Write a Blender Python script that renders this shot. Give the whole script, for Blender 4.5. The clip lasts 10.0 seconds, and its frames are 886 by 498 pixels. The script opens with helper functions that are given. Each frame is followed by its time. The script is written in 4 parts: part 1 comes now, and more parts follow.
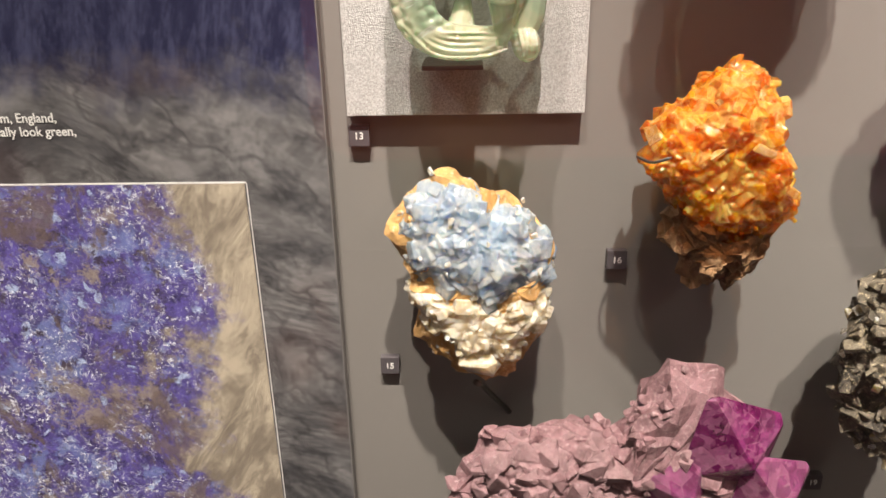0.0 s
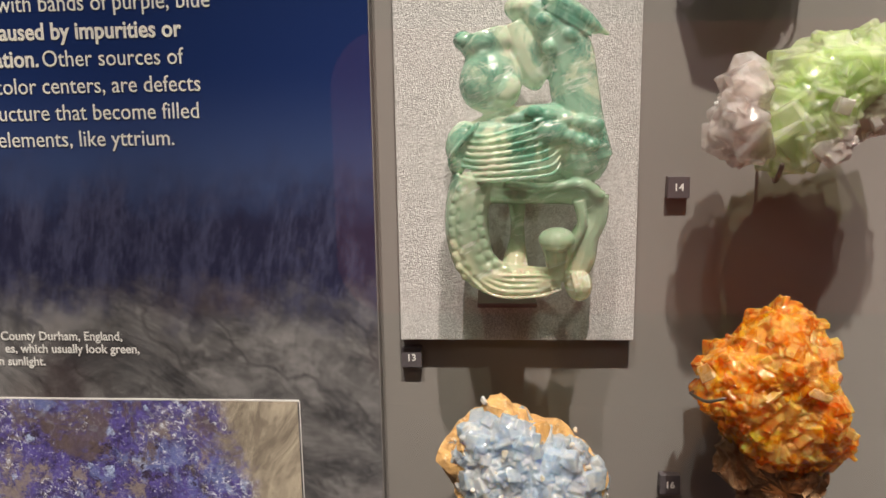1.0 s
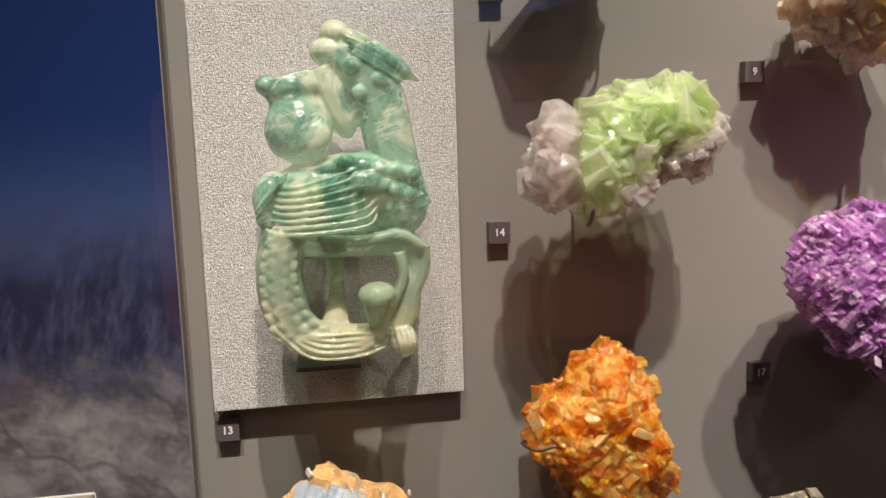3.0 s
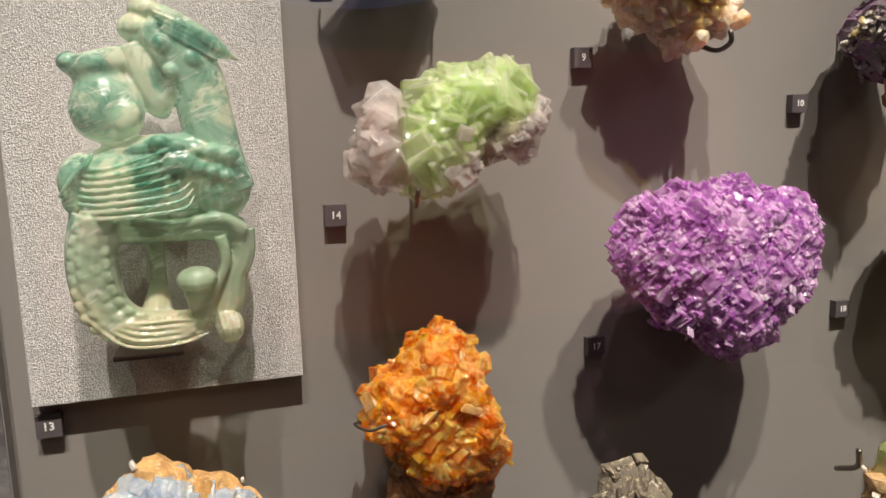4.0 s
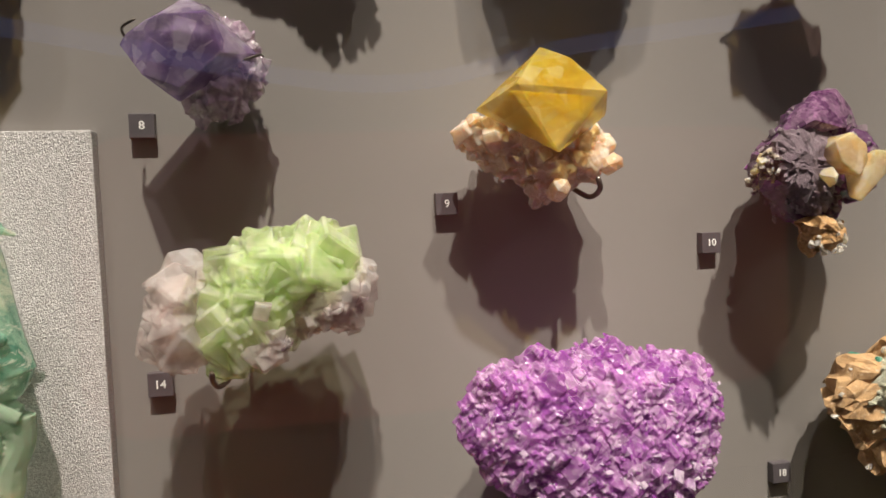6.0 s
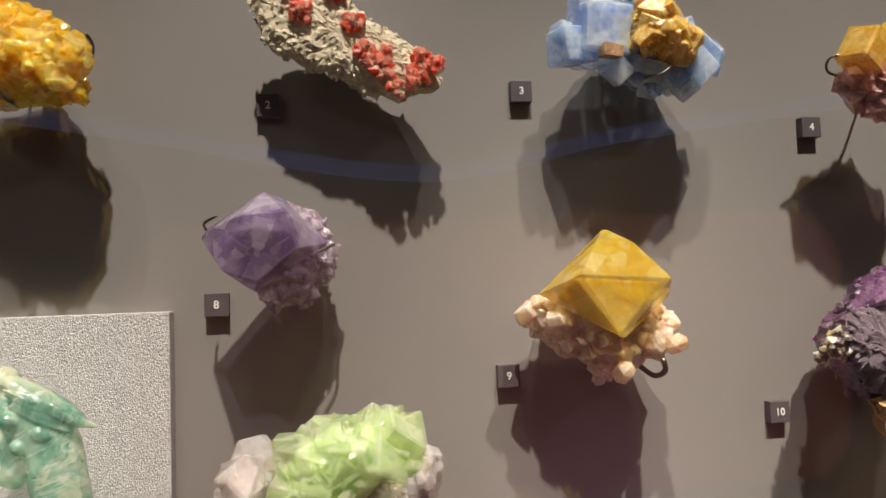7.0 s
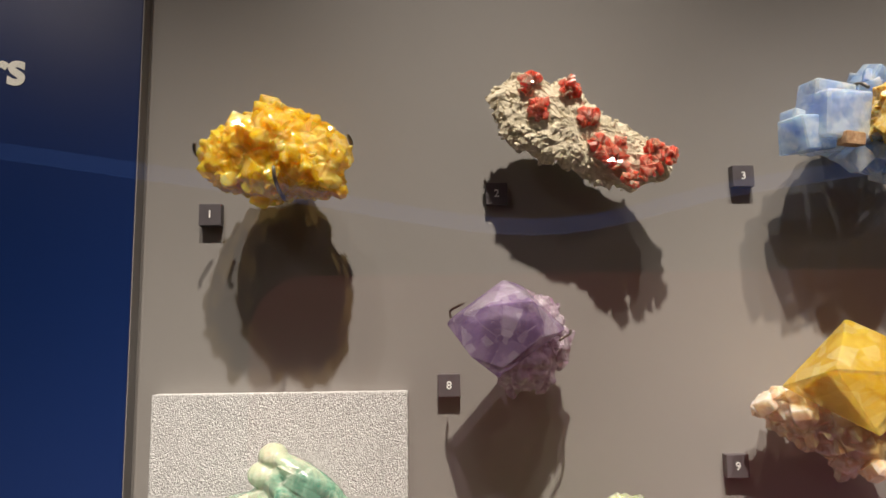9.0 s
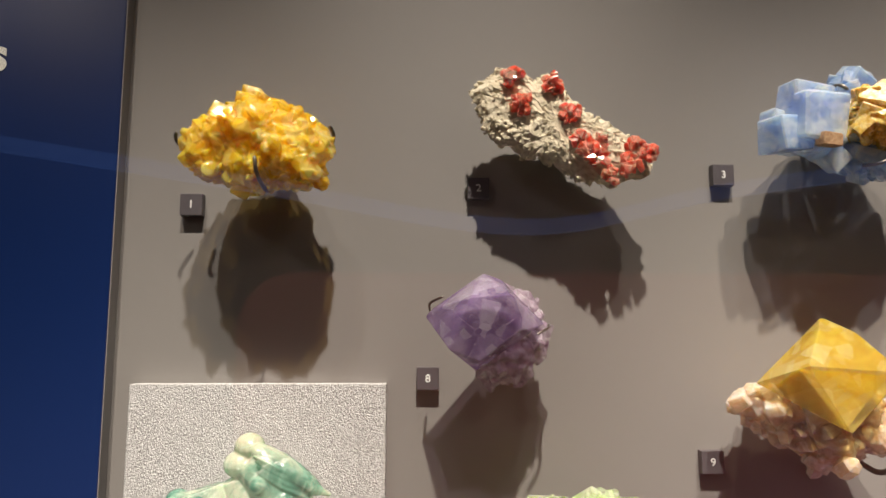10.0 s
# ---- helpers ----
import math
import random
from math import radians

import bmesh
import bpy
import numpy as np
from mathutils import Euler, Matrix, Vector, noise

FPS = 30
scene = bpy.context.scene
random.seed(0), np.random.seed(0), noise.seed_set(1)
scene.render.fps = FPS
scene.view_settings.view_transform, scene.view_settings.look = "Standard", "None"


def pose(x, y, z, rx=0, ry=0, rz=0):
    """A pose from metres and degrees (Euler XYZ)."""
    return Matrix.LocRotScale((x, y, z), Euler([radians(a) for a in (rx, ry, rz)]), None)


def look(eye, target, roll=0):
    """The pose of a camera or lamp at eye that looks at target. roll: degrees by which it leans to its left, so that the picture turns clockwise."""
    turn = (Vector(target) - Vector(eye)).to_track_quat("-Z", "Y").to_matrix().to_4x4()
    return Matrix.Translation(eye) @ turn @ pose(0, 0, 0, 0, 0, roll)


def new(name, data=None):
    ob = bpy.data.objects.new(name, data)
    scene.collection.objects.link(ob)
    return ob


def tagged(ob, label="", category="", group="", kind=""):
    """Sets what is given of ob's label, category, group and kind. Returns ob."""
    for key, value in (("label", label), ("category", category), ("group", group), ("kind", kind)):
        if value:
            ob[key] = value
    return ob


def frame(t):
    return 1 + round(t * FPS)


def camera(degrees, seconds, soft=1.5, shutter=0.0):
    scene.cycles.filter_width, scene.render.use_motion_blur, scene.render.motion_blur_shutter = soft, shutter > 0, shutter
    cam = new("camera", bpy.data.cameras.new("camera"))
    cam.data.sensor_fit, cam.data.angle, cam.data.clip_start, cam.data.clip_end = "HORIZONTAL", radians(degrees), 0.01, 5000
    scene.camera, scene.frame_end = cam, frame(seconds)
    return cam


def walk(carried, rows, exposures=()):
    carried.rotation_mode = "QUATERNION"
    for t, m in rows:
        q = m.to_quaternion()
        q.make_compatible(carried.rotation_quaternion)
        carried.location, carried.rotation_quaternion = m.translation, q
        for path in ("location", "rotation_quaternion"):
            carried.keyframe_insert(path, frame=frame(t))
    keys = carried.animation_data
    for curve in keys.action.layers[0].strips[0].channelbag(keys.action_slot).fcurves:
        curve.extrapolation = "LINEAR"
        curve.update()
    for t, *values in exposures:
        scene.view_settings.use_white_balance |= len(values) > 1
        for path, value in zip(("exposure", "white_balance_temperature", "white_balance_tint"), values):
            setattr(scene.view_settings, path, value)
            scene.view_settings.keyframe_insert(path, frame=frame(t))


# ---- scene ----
cam = camera(63.8, 10.0, 1.5)
PATH = [
    (0, (0.002, -0.508, 1.493), (-0.073, 1.356, 0.771), -1.2),
    (0.5, (-0.015, -0.507, 1.525), (-0.164, 1.422, 1.02), -1.2),
    (1, (-0.019, -0.505, 1.551), (-0.15, 1.462, 1.217), -0.9),
    (1.5, (-0.033, -0.493, 1.558), (-0.088, 1.492, 1.317), -0.5),
    (2, (-0.025, -0.484, 1.57), (0.006, 1.505, 1.359), -1.0),
    (2.5, (-0.024, -0.476, 1.563), (0.14, 1.505, 1.336), -1.4),
    (2.7, (-0.015, -0.475, 1.561), (0.208, 1.499, 1.327), -1.6),
    (4, (0.043, -0.489, 1.553), (0.605, 1.409, 1.266), -1.8),
    (4.5, (0.12, -0.483, 1.551), (0.721, 1.405, 1.274), -1.8),
    (5, (0.169, -0.477, 1.549), (0.737, 1.423, 1.293), -2.0),
    (5.5, (0.195, -0.48, 1.573), (0.693, 1.447, 1.379), -2.1),
    (6, (0.195, -0.472, 1.606), (0.609, 1.482, 1.512), -2.4),
    (6.2, (0.185, -0.469, 1.621), (0.576, 1.492, 1.583), -2.4),
    (7.3, (0.183, -0.481, 1.684), (0.459, 1.494, 1.844), -2.0),
    (7.5, (0.181, -0.484, 1.69), (0.442, 1.49, 1.873), -2.0),
    (8, (0.171, -0.486, 1.696), (0.379, 1.491, 1.922), -1.8),
    (8.5, (0.139, -0.485, 1.697), (0.268, 1.495, 1.945), -1.4),
    (9, (0.098, -0.484, 1.696), (0.133, 1.498, 1.959), -0.8),
    (9.5, (0.091, -0.484, 1.696), (0.102, 1.499, 1.959), -0.3),
    (10, (0.104, -0.485, 1.692), (0.167, 1.496, 1.953), -0.0),
]
walk(cam, [(t, look(eye, target, roll)) for t, eye, target, roll in PATH],
     exposures=[(0.0, 0.55), (0.4, 0.42), (0.8, 0.1), (1.2, 0.0), (8.0, 0.0), (9.0, 0.18), (10.0, 0.2)])

# ---- world and light: a dark gallery, a row of small spot lamps high in front of the case ----
world = bpy.data.worlds.new("gallery_dark")
scene.world = world
world.use_nodes = True
world.node_tree.nodes["Background"].inputs[0].default_value = (0.5, 0.55, 0.7, 1)
world.node_tree.nodes["Background"].inputs[1].default_value = 0.02

LAMP_X = (-0.70, -0.28, 0.16, 0.58, 1.00)
LAMP_Y, LAMP_Z, LAMP_W = -1.10, 3.55, 385.0


def case_spot(x, share):
    data = bpy.data.lights.new("track_spot_light", "SPOT")
    data.energy, data.shadow_soft_size = LAMP_W * share, 0.024
    data.spot_size, data.spot_blend = radians(24), 1.0
    data.color = (1.0, 0.885, 0.775)
    ob = new("track_spot_light", data)
    ob.matrix_world = look((x, LAMP_Y, LAMP_Z), (x, 0.0, 1.26))
    return ob


for lamp_x, lamp_share in zip(LAMP_X, (0.72, 0.72, 0.96, 1.08, 1.18)):
    case_spot(lamp_x, lamp_share)


def gallery_light(x, y):
    """A dim square ceiling light of the gallery."""
    data = bpy.data.lights.new("gallery_light", "AREA")
    data.energy, data.size, data.color = GALLERY_W, 0.5, (1.0, 0.84, 0.74)
    ob = new("gallery_light", data)
    ob.location = (x, y, 3.15)
    return ob


GALLERY_W = 8.0
for gallery_x in (-1.4, 1.6):
    gallery_light(gallery_x, -2.2)


# ---- materials ----
class Nodes:
    """A short way to write a node material."""

    def __init__(self, name):
        self.mat = bpy.data.materials.new(name)
        self.mat.use_nodes = True
        self.tree = self.mat.node_tree
        self.bsdf = self.tree.nodes["Principled BSDF"]
        self.pos = self.add("ShaderNodeNewGeometry").outputs["Position"]

    def add(self, kind):
        return self.tree.nodes.new(kind)

    def put(self, socket, value):
        if isinstance(value, bpy.types.NodeSocket):
            self.tree.links.new(value, socket)
        elif isinstance(value, tuple) and len(value) == 3 and socket.type == "RGBA":
            socket.default_value = (*value, 1)
        else:
            socket.default_value = value

    def noise(self, scale, detail=3.0, rough=0.55, vector=None, distortion=0.0):
        n = self.add("ShaderNodeTexNoise")
        self.put(n.inputs["Vector"], vector or self.pos)
        self.put(n.inputs["Scale"], scale)
        self.put(n.inputs["Detail"], detail)
        self.put(n.inputs["Roughness"], rough)
        self.put(n.inputs["Distortion"], distortion)
        return n.outputs["Fac"]

    def stretched(self, degrees, along, across):
        """Places turned in the wall's plane and stretched, for streaks."""
        turn = self.add("ShaderNodeVectorRotate")
        turn.rotation_type = "Y_AXIS"
        self.put(turn.inputs["Vector"], self.pos)
        self.put(turn.inputs["Angle"], radians(degrees))
        scale = self.add("ShaderNodeVectorMath")
        scale.operation = "MULTIPLY"
        self.put(scale.inputs[0], turn.outputs[0])
        scale.inputs[1].default_value = (along, 1.0, across)
        return scale.outputs[0]

    def cells(self, scale, feature="F1", out="Color", vector=None):
        n = self.add("ShaderNodeTexVoronoi")
        n.feature = feature
        self.put(n.inputs["Vector"], vector or self.pos)
        self.put(n.inputs["Scale"], scale)
        return n.outputs[out]

    def math(self, op, a, b=0.0, c=0.0, clamp=False):
        n = self.add("ShaderNodeMath")
        n.operation, n.use_clamp = op, clamp
        for socket, value in zip(n.inputs, (a, b, c)):
            self.put(socket, value)
        return n.outputs[0]

    def step(self, value, low, high):
        n = self.add("ShaderNodeMapRange")
        n.interpolation_type = "SMOOTHSTEP"
        for socket, v in zip(n.inputs, (value, low, high)):
            self.put(socket, v)
        return n.outputs[0]

    def mix(self, fac, a, b, blend="MIX"):
        n = self.add("ShaderNodeMix")
        n.data_type, n.blend_type = "RGBA", blend
        self.put(n.inputs[0], fac)
        self.put(n.inputs[6], a)
        self.put(n.inputs[7], b)
        return n.outputs[2]

    def axis(self, which):
        n = self.add("ShaderNodeSeparateXYZ")
        self.put(n.inputs[0], self.pos)
        return n.outputs[which]

    def piece(self):
        """A random number for each loose piece or island."""
        a = self.add("ShaderNodeObjectInfo").outputs["Random"]
        b = self.add("ShaderNodeNewGeometry").outputs["Random Per Island"]
        return self.math("FRACT", self.math("ADD", a, b))

    def bump(self, height, strength, distance):
        n = self.add("ShaderNodeBump")
        self.put(n.inputs["Strength"], strength)
        self.put(n.inputs["Distance"], distance)
        self.put(n.inputs["Height"], height)
        self.put(self.bsdf.inputs["Normal"], n.outputs[0])

    def see_through(self, tint, share):
        """Lets a tinted share of the light straight through a clear stone."""
        clear = self.add("ShaderNodeBsdfTransparent")
        self.put(clear.inputs[0], tint)
        both = self.add("ShaderNodeMixShader")
        self.put(both.inputs[0], share)
        self.tree.links.new(self.bsdf.outputs[0], both.inputs[1])
        self.tree.links.new(clear.outputs[0], both.inputs[2])
        self.tree.links.new(both.outputs[0], self.tree.nodes["Material Output"].inputs[0])

    def done(self, **values):
        for key, value in values.items():
            self.put(self.bsdf.inputs[key.replace("_", " ")], value)
        return self.mat


def crystal_mat(name, dark, mid, light, rough=0.16, clear=0.5, inner=0.6, scale=90, frost=0.0, facets=0.28):
    """Fluorite and other clouded glassy minerals: light spreads inside, broken faces shine."""
    n = Nodes(name)
    cloud = n.noise(scale, 6, 0.66, distortion=1.0)
    deep = tuple(0.55 * c for c in dark)
    col = n.mix(n.step(cloud, 0.40, 0.62), dark, mid)
    # Random pale and dark cells put glints and dark glassy depths into the colour.
    patch = n.add("ShaderNodeSeparateColor")
    n.put(patch.inputs[0], n.cells(scale * 1.6))
    facet_shade = n.add("ShaderNodeSeparateColor")
    n.put(facet_shade.inputs[0], n.cells(scale * 5.0))
    col = n.mix(n.math("MULTIPLY", n.step(patch.outputs[0], 0.5, 0.9), 0.45), col, light)
    col = n.mix(n.math("MULTIPLY", n.step(patch.outputs[1], 0.55, 0.9), 0.2 + facets), col, deep)
    col = n.mix(n.math("MULTIPLY", n.step(facet_shade.outputs[0], 0.6, 0.95), 0.35), col, light)
    col = n.mix(n.math("MULTIPLY", n.step(facet_shade.outputs[1], 0.6, 0.95), 0.15 + 0.7 * facets), col, deep)
    col = n.mix(n.math("MULTIPLY", n.step(n.piece(), 0.5, 1.0), 0.25), col, light)
    # thin pale cleavage lines and small veils
    cleft = n.step(n.cells(scale * 1.6, "DISTANCE_TO_EDGE", "Distance"), 0.035, 0.0)
    col = n.mix(n.math("MULTIPLY", cleft, n.math("MULTIPLY", n.step(n.noise(scale * 2, 2), 0.46, 0.64), min(0.7, facets * 2.0))), col, light)
    veil = n.step(n.noise(scale * 4, 5, 0.75, distortion=1.0), 0.58, 0.72)
    col = n.mix(n.math("MULTIPLY", veil, 0.45 + frost), col, light)
    fine = n.math("ADD", n.math("MULTIPLY", n.noise(scale * 2.0, 3, 0.5), 0.6), n.math("MULTIPLY", n.noise(scale * 11, 3, 0.6), 0.15))
    chipped = n.math("MULTIPLY", n.cells(scale * 4.0, "F1", "Distance"), 0.5)
    n.bump(n.math("ADD", fine, chipped), facets, 0.0022)
    rg = n.math("ADD", n.math("MULTIPLY", n.noise(scale * 5, 2), 0.20 + frost), rough - 0.06, clamp=True)
    n.see_through(tuple(0.5 + 0.5 * c for c in mid), clear)
    top = max(mid)
    return n.done(Base_Color=col, Roughness=rg, IOR=1.5, Subsurface_Weight=inner, Specular_IOR_Level=0.9,
                  Subsurface_Scale=0.013 if inner > 0.7 else 0.007, Subsurface_Radius=tuple(max(0.25, c / top) for c in mid))


def core_of(mat):
    """The same mineral, clouded and opaque, for the heart of a clear mass."""
    name = mat.name + "_core"
    if name not in bpy.data.materials:
        core = mat.copy()
        core.name = name
        core.node_tree.nodes["Mix Shader"].inputs[0].default_value = 0.0
    return bpy.data.materials[name]


def stone_mat(name, dark, mid, light, scale=160, rough=0.8, bump=0.7):
    n = Nodes(name)
    col = n.mix(n.step(n.noise(scale, 5, 0.65), 0.35, 0.62), dark, mid)
    col = n.mix(n.step(n.noise(scale * 3.1, 4, 0.7), 0.52, 0.70), col, light)
    col = n.mix(n.math("MULTIPLY", n.piece(), 0.25), col, light)
    n.bump(n.noise(scale * 4, 5, 0.7), bump, 0.0025)
    return n.done(Base_Color=col, Roughness=rough)


def plain_mat(name, col, rough=0.5, metal=0.0, vary=0.12, scale=60, bump=0.05):
    n = Nodes(name)
    low = tuple(c * (1 - vary) for c in col)
    high = tuple(min(1, c * (1 + vary)) for c in col)
    mixed = n.mix(n.noise(scale, 4, 0.6), low, high)
    n.bump(n.noise(scale * 12, 2), bump, 0.0005)
    return n.done(Base_Color=mixed, Roughness=rough, Metallic=metal)


def wall_mat():
    n = Nodes("painted_case_wall")
    col = n.mix(n.noise(3.0, 3), (0.205, 0.192, 0.180), (0.235, 0.222, 0.208))
    col = n.mix(n.math("MULTIPLY", n.step(n.noise(70, 5, 0.7), 0.6, 0.8), 0.25), col, (0.17, 0.16, 0.15))
    n.bump(n.noise(1400, 2), 0.12, 0.0004)
    return n.done(Base_Color=col, Roughness=0.55)


def plate_mat():
    """Light woven vinyl cloth with a fine pebbled grain."""
    n = Nodes("pebbled_cloth")
    grain = n.noise(1050, 2, 0.5, distortion=0.6)
    col = n.mix(n.step(grain, 0.38, 0.62), (0.42, 0.415, 0.41), (0.70, 0.69, 0.685))
    n.bump(grain, 0.9, 0.0016)
    return n.done(Base_Color=col, Roughness=0.62)


def print_mat():
    """The printed panel: night blue above, a photograph of a rock face below."""
    n = Nodes("printed_panel")
    z = n.axis(2)
    wob = n.math("MULTIPLY", n.math("SUBTRACT", n.noise(26, 5, 0.7), 0.5), 0.09)
    zz = n.math("ADD", z, wob)
    blue = n.mix(n.step(z, 1.52, 1.78), (0.012, 0.028, 0.115), (0.004, 0.016, 0.080))
    blue = n.mix(n.step(z, 1.60, 1.50), blue, (0.046, 0.070, 0.165))
    strip = n.noise(60, 6, 0.75, vector=n.stretched(80, 0.3, 1.0))
    streak = n.stretched(-35, 0.45, 1.0)
    facet = n.add("ShaderNodeSeparateColor")
    warp = n.add("ShaderNodeVectorMath")
    n.put(warp.inputs[0], streak)
    wn = n.add("ShaderNodeTexNoise")
    n.put(wn.inputs["Vector"], n.pos)
    n.put(wn.inputs["Scale"], 40.0)
    sc = n.add("ShaderNodeVectorMath")
    sc.operation = "SCALE"
    n.put(sc.inputs[0], wn.outputs["Color"])
    n.put(sc.inputs["Scale"], 0.035)
    n.put(warp.inputs[1], sc.outputs[0])
    n.put(facet.inputs[0], n.cells(42, vector=warp.outputs[0]))
    rock = n.mix(facet.outputs[0], (0.022, 0.021, 0.026), (0.125, 0.122, 0.130))
    rock = n.mix(n.math("MULTIPLY", n.step(n.noise(60, 8, 0.75, vector=streak, distortion=0.5), 0.44, 0.60), 0.65), rock, (0.24, 0.235, 0.24))
    rock = n.mix(n.math("MULTIPLY", n.step(n.noise(11, 4, 0.6), 0.48, 0.62), 0.5), rock, (0.020, 0.020, 0.026))
    rock = n.mix(n.math("MULTIPLY", n.step(n.noise(170, 6, 0.8), 0.52, 0.68), 0.45), rock, (0.020, 0.018, 0.022))
    gap = n.step(n.cells(42, "DISTANCE_TO_EDGE", "Distance", warp.outputs[0]), 0.0, 0.10)
    rock = n.mix(n.math("MULTIPLY", n.math("SUBTRACT", 1.0, gap), 0.35), rock, (0.010, 0.010, 0.012))
    rust = n.step(n.noise(7.5, 3, 0.6), 0.54, 0.68)
    rock = n.mix(n.math("MULTIPLY", rust, 0.35), rock, (0.12, 0.055, 0.055))
    fold = n.noise(10, 11, 0.68, vector=n.stretched(-25, 0.7, 1.2), distortion=1.6)
    face = n.mix(n.step(fold, 0.36, 0.66), (0.018, 0.019, 0.024), (0.34, 0.33, 0.33))
    crease = n.step(n.cells(15, "DISTANCE_TO_EDGE", "Distance", warp.outputs[0]), 0.05, 0.0)
    face = n.mix(n.math("MULTIPLY", crease, 0.6), face, (0.015, 0.015, 0.018))
    rock = n.mix(0.55, n.mix(0.12, rock, (0.30, 0.29, 0.28), "SCREEN"), face)
    rock = n.mix(n.math("MULTIPLY", n.step(n.noise(5, 3, 0.6), 0.54, 0.68), 0.35), rock, (0.15, 0.085, 0.07))
    dark = n.mix(n.step(strip, 0.4, 0.65), (0.022, 0.023, 0.055), (0.058, 0.062, 0.120))
    col = n.mix(n.step(zz, 1.455, 1.400), dark, rock)
    col = n.mix(n.step(zz, 1.480, 1.545), col, blue)
    return n.done(Base_Color=col, Roughness=0.28, Specular_IOR_Level=0.4)


def photo_mat():
    """The inset picture: violet and blue crystals on brown and cream rock."""
    n = Nodes("printed_photograph")
    x = n.axis(0)
    z = n.axis(2)
    bands = n.stretched(62, 0.35, 1.0)
    tan = n.mix(n.step(n.noise(40, 9, 0.74, vector=bands, distortion=0.6), 0.38, 0.62), (0.050, 0.036, 0.030), (0.46, 0.39, 0.29))
    tan = n.mix(n.step(n.noise(16, 5, 0.6, vector=bands), 0.60, 0.70), tan, (0.52, 0.34, 0.07))
    tan = n.mix(n.step(n.noise(200, 5, 0.8), 0.56, 0.70), tan, (0.10, 0.07, 0.06))
    cell = n.add("ShaderNodeSeparateColor")
    n.put(cell.inputs[0], n.cells(420))
    big = n.add("ShaderNodeSeparateColor")
    n.put(big.inputs[0], n.cells(120))
    vio = n.mix(n.step(n.noise(70, 7, 0.8), 0.38, 0.62), (0.020, 0.010, 0.070), (0.13, 0.10, 0.42))
    vio = n.mix(n.math("MULTIPLY", cell.outputs[0], 0.5), vio, (0.10, 0.07, 0.30))
    vio = n.mix(n.math("MULTIPLY", n.step(n.noise(22, 6, 0.75), 0.50, 0.60), 0.6), vio, (0.20, 0.27, 0.58))
    vio = n.mix(n.math("MULTIPLY", n.step(n.noise(420, 4, 0.8), 0.56, 0.66), 0.7), vio, (0.58, 0.60, 0.74))
    vio = n.mix(n.math("MULTIPLY", n.step(big.outputs[1], 0.90, 0.96), n.step(n.noise(150, 4, 0.7), 0.40, 0.60)), vio, (0.42, 0.52, 0.76))
    vio = n.mix(n.step(n.noise(26, 7, 0.8), 0.55, 0.62), vio, (0.040, 0.024, 0.045))
    vio = n.mix(n.math("MULTIPLY", n.step(n.noise(15, 9, 0.82), 0.53, 0.60), 0.85), vio, n.mix(n.noise(300, 4, 0.8), (0.10, 0.07, 0.06), (0.52, 0.44, 0.34)))
    vio = n.mix(0.15, vio, (0.16, 0.16, 0.30), "SCREEN")
    glint = n.step(n.noise(260, 5, 0.85, distortion=0.5), 0.55, 0.60)
    vio = n.mix(n.math("MULTIPLY", glint, n.step(n.noise(18, 3), 0.42, 0.54)), vio, (0.80, 0.84, 0.92))
    murk = n.step(n.noise(13, 8, 0.75, distortion=1.0), 0.53, 0.60)
    vio = n.mix(n.math("MULTIPLY", murk, 0.8), vio, n.mix(n.noise(120, 7, 0.8), (0.03, 0.018, 0.03), (0.30, 0.23, 0.20)))
    tan = n.mix(0.35, tan, (0.55, 0.48, 0.38), "SCREEN")
    edge = n.math("ADD", x, n.math("MULTIPLY", n.math("SUBTRACT", n.noise(13, 6, 0.7), 0.5), 0.20))
    col = n.mix(n.step(edge, -0.232, -0.205), vio, tan)
    return n.done(Base_Color=col, Roughness=0.28, Specular_IOR_Level=0.4)


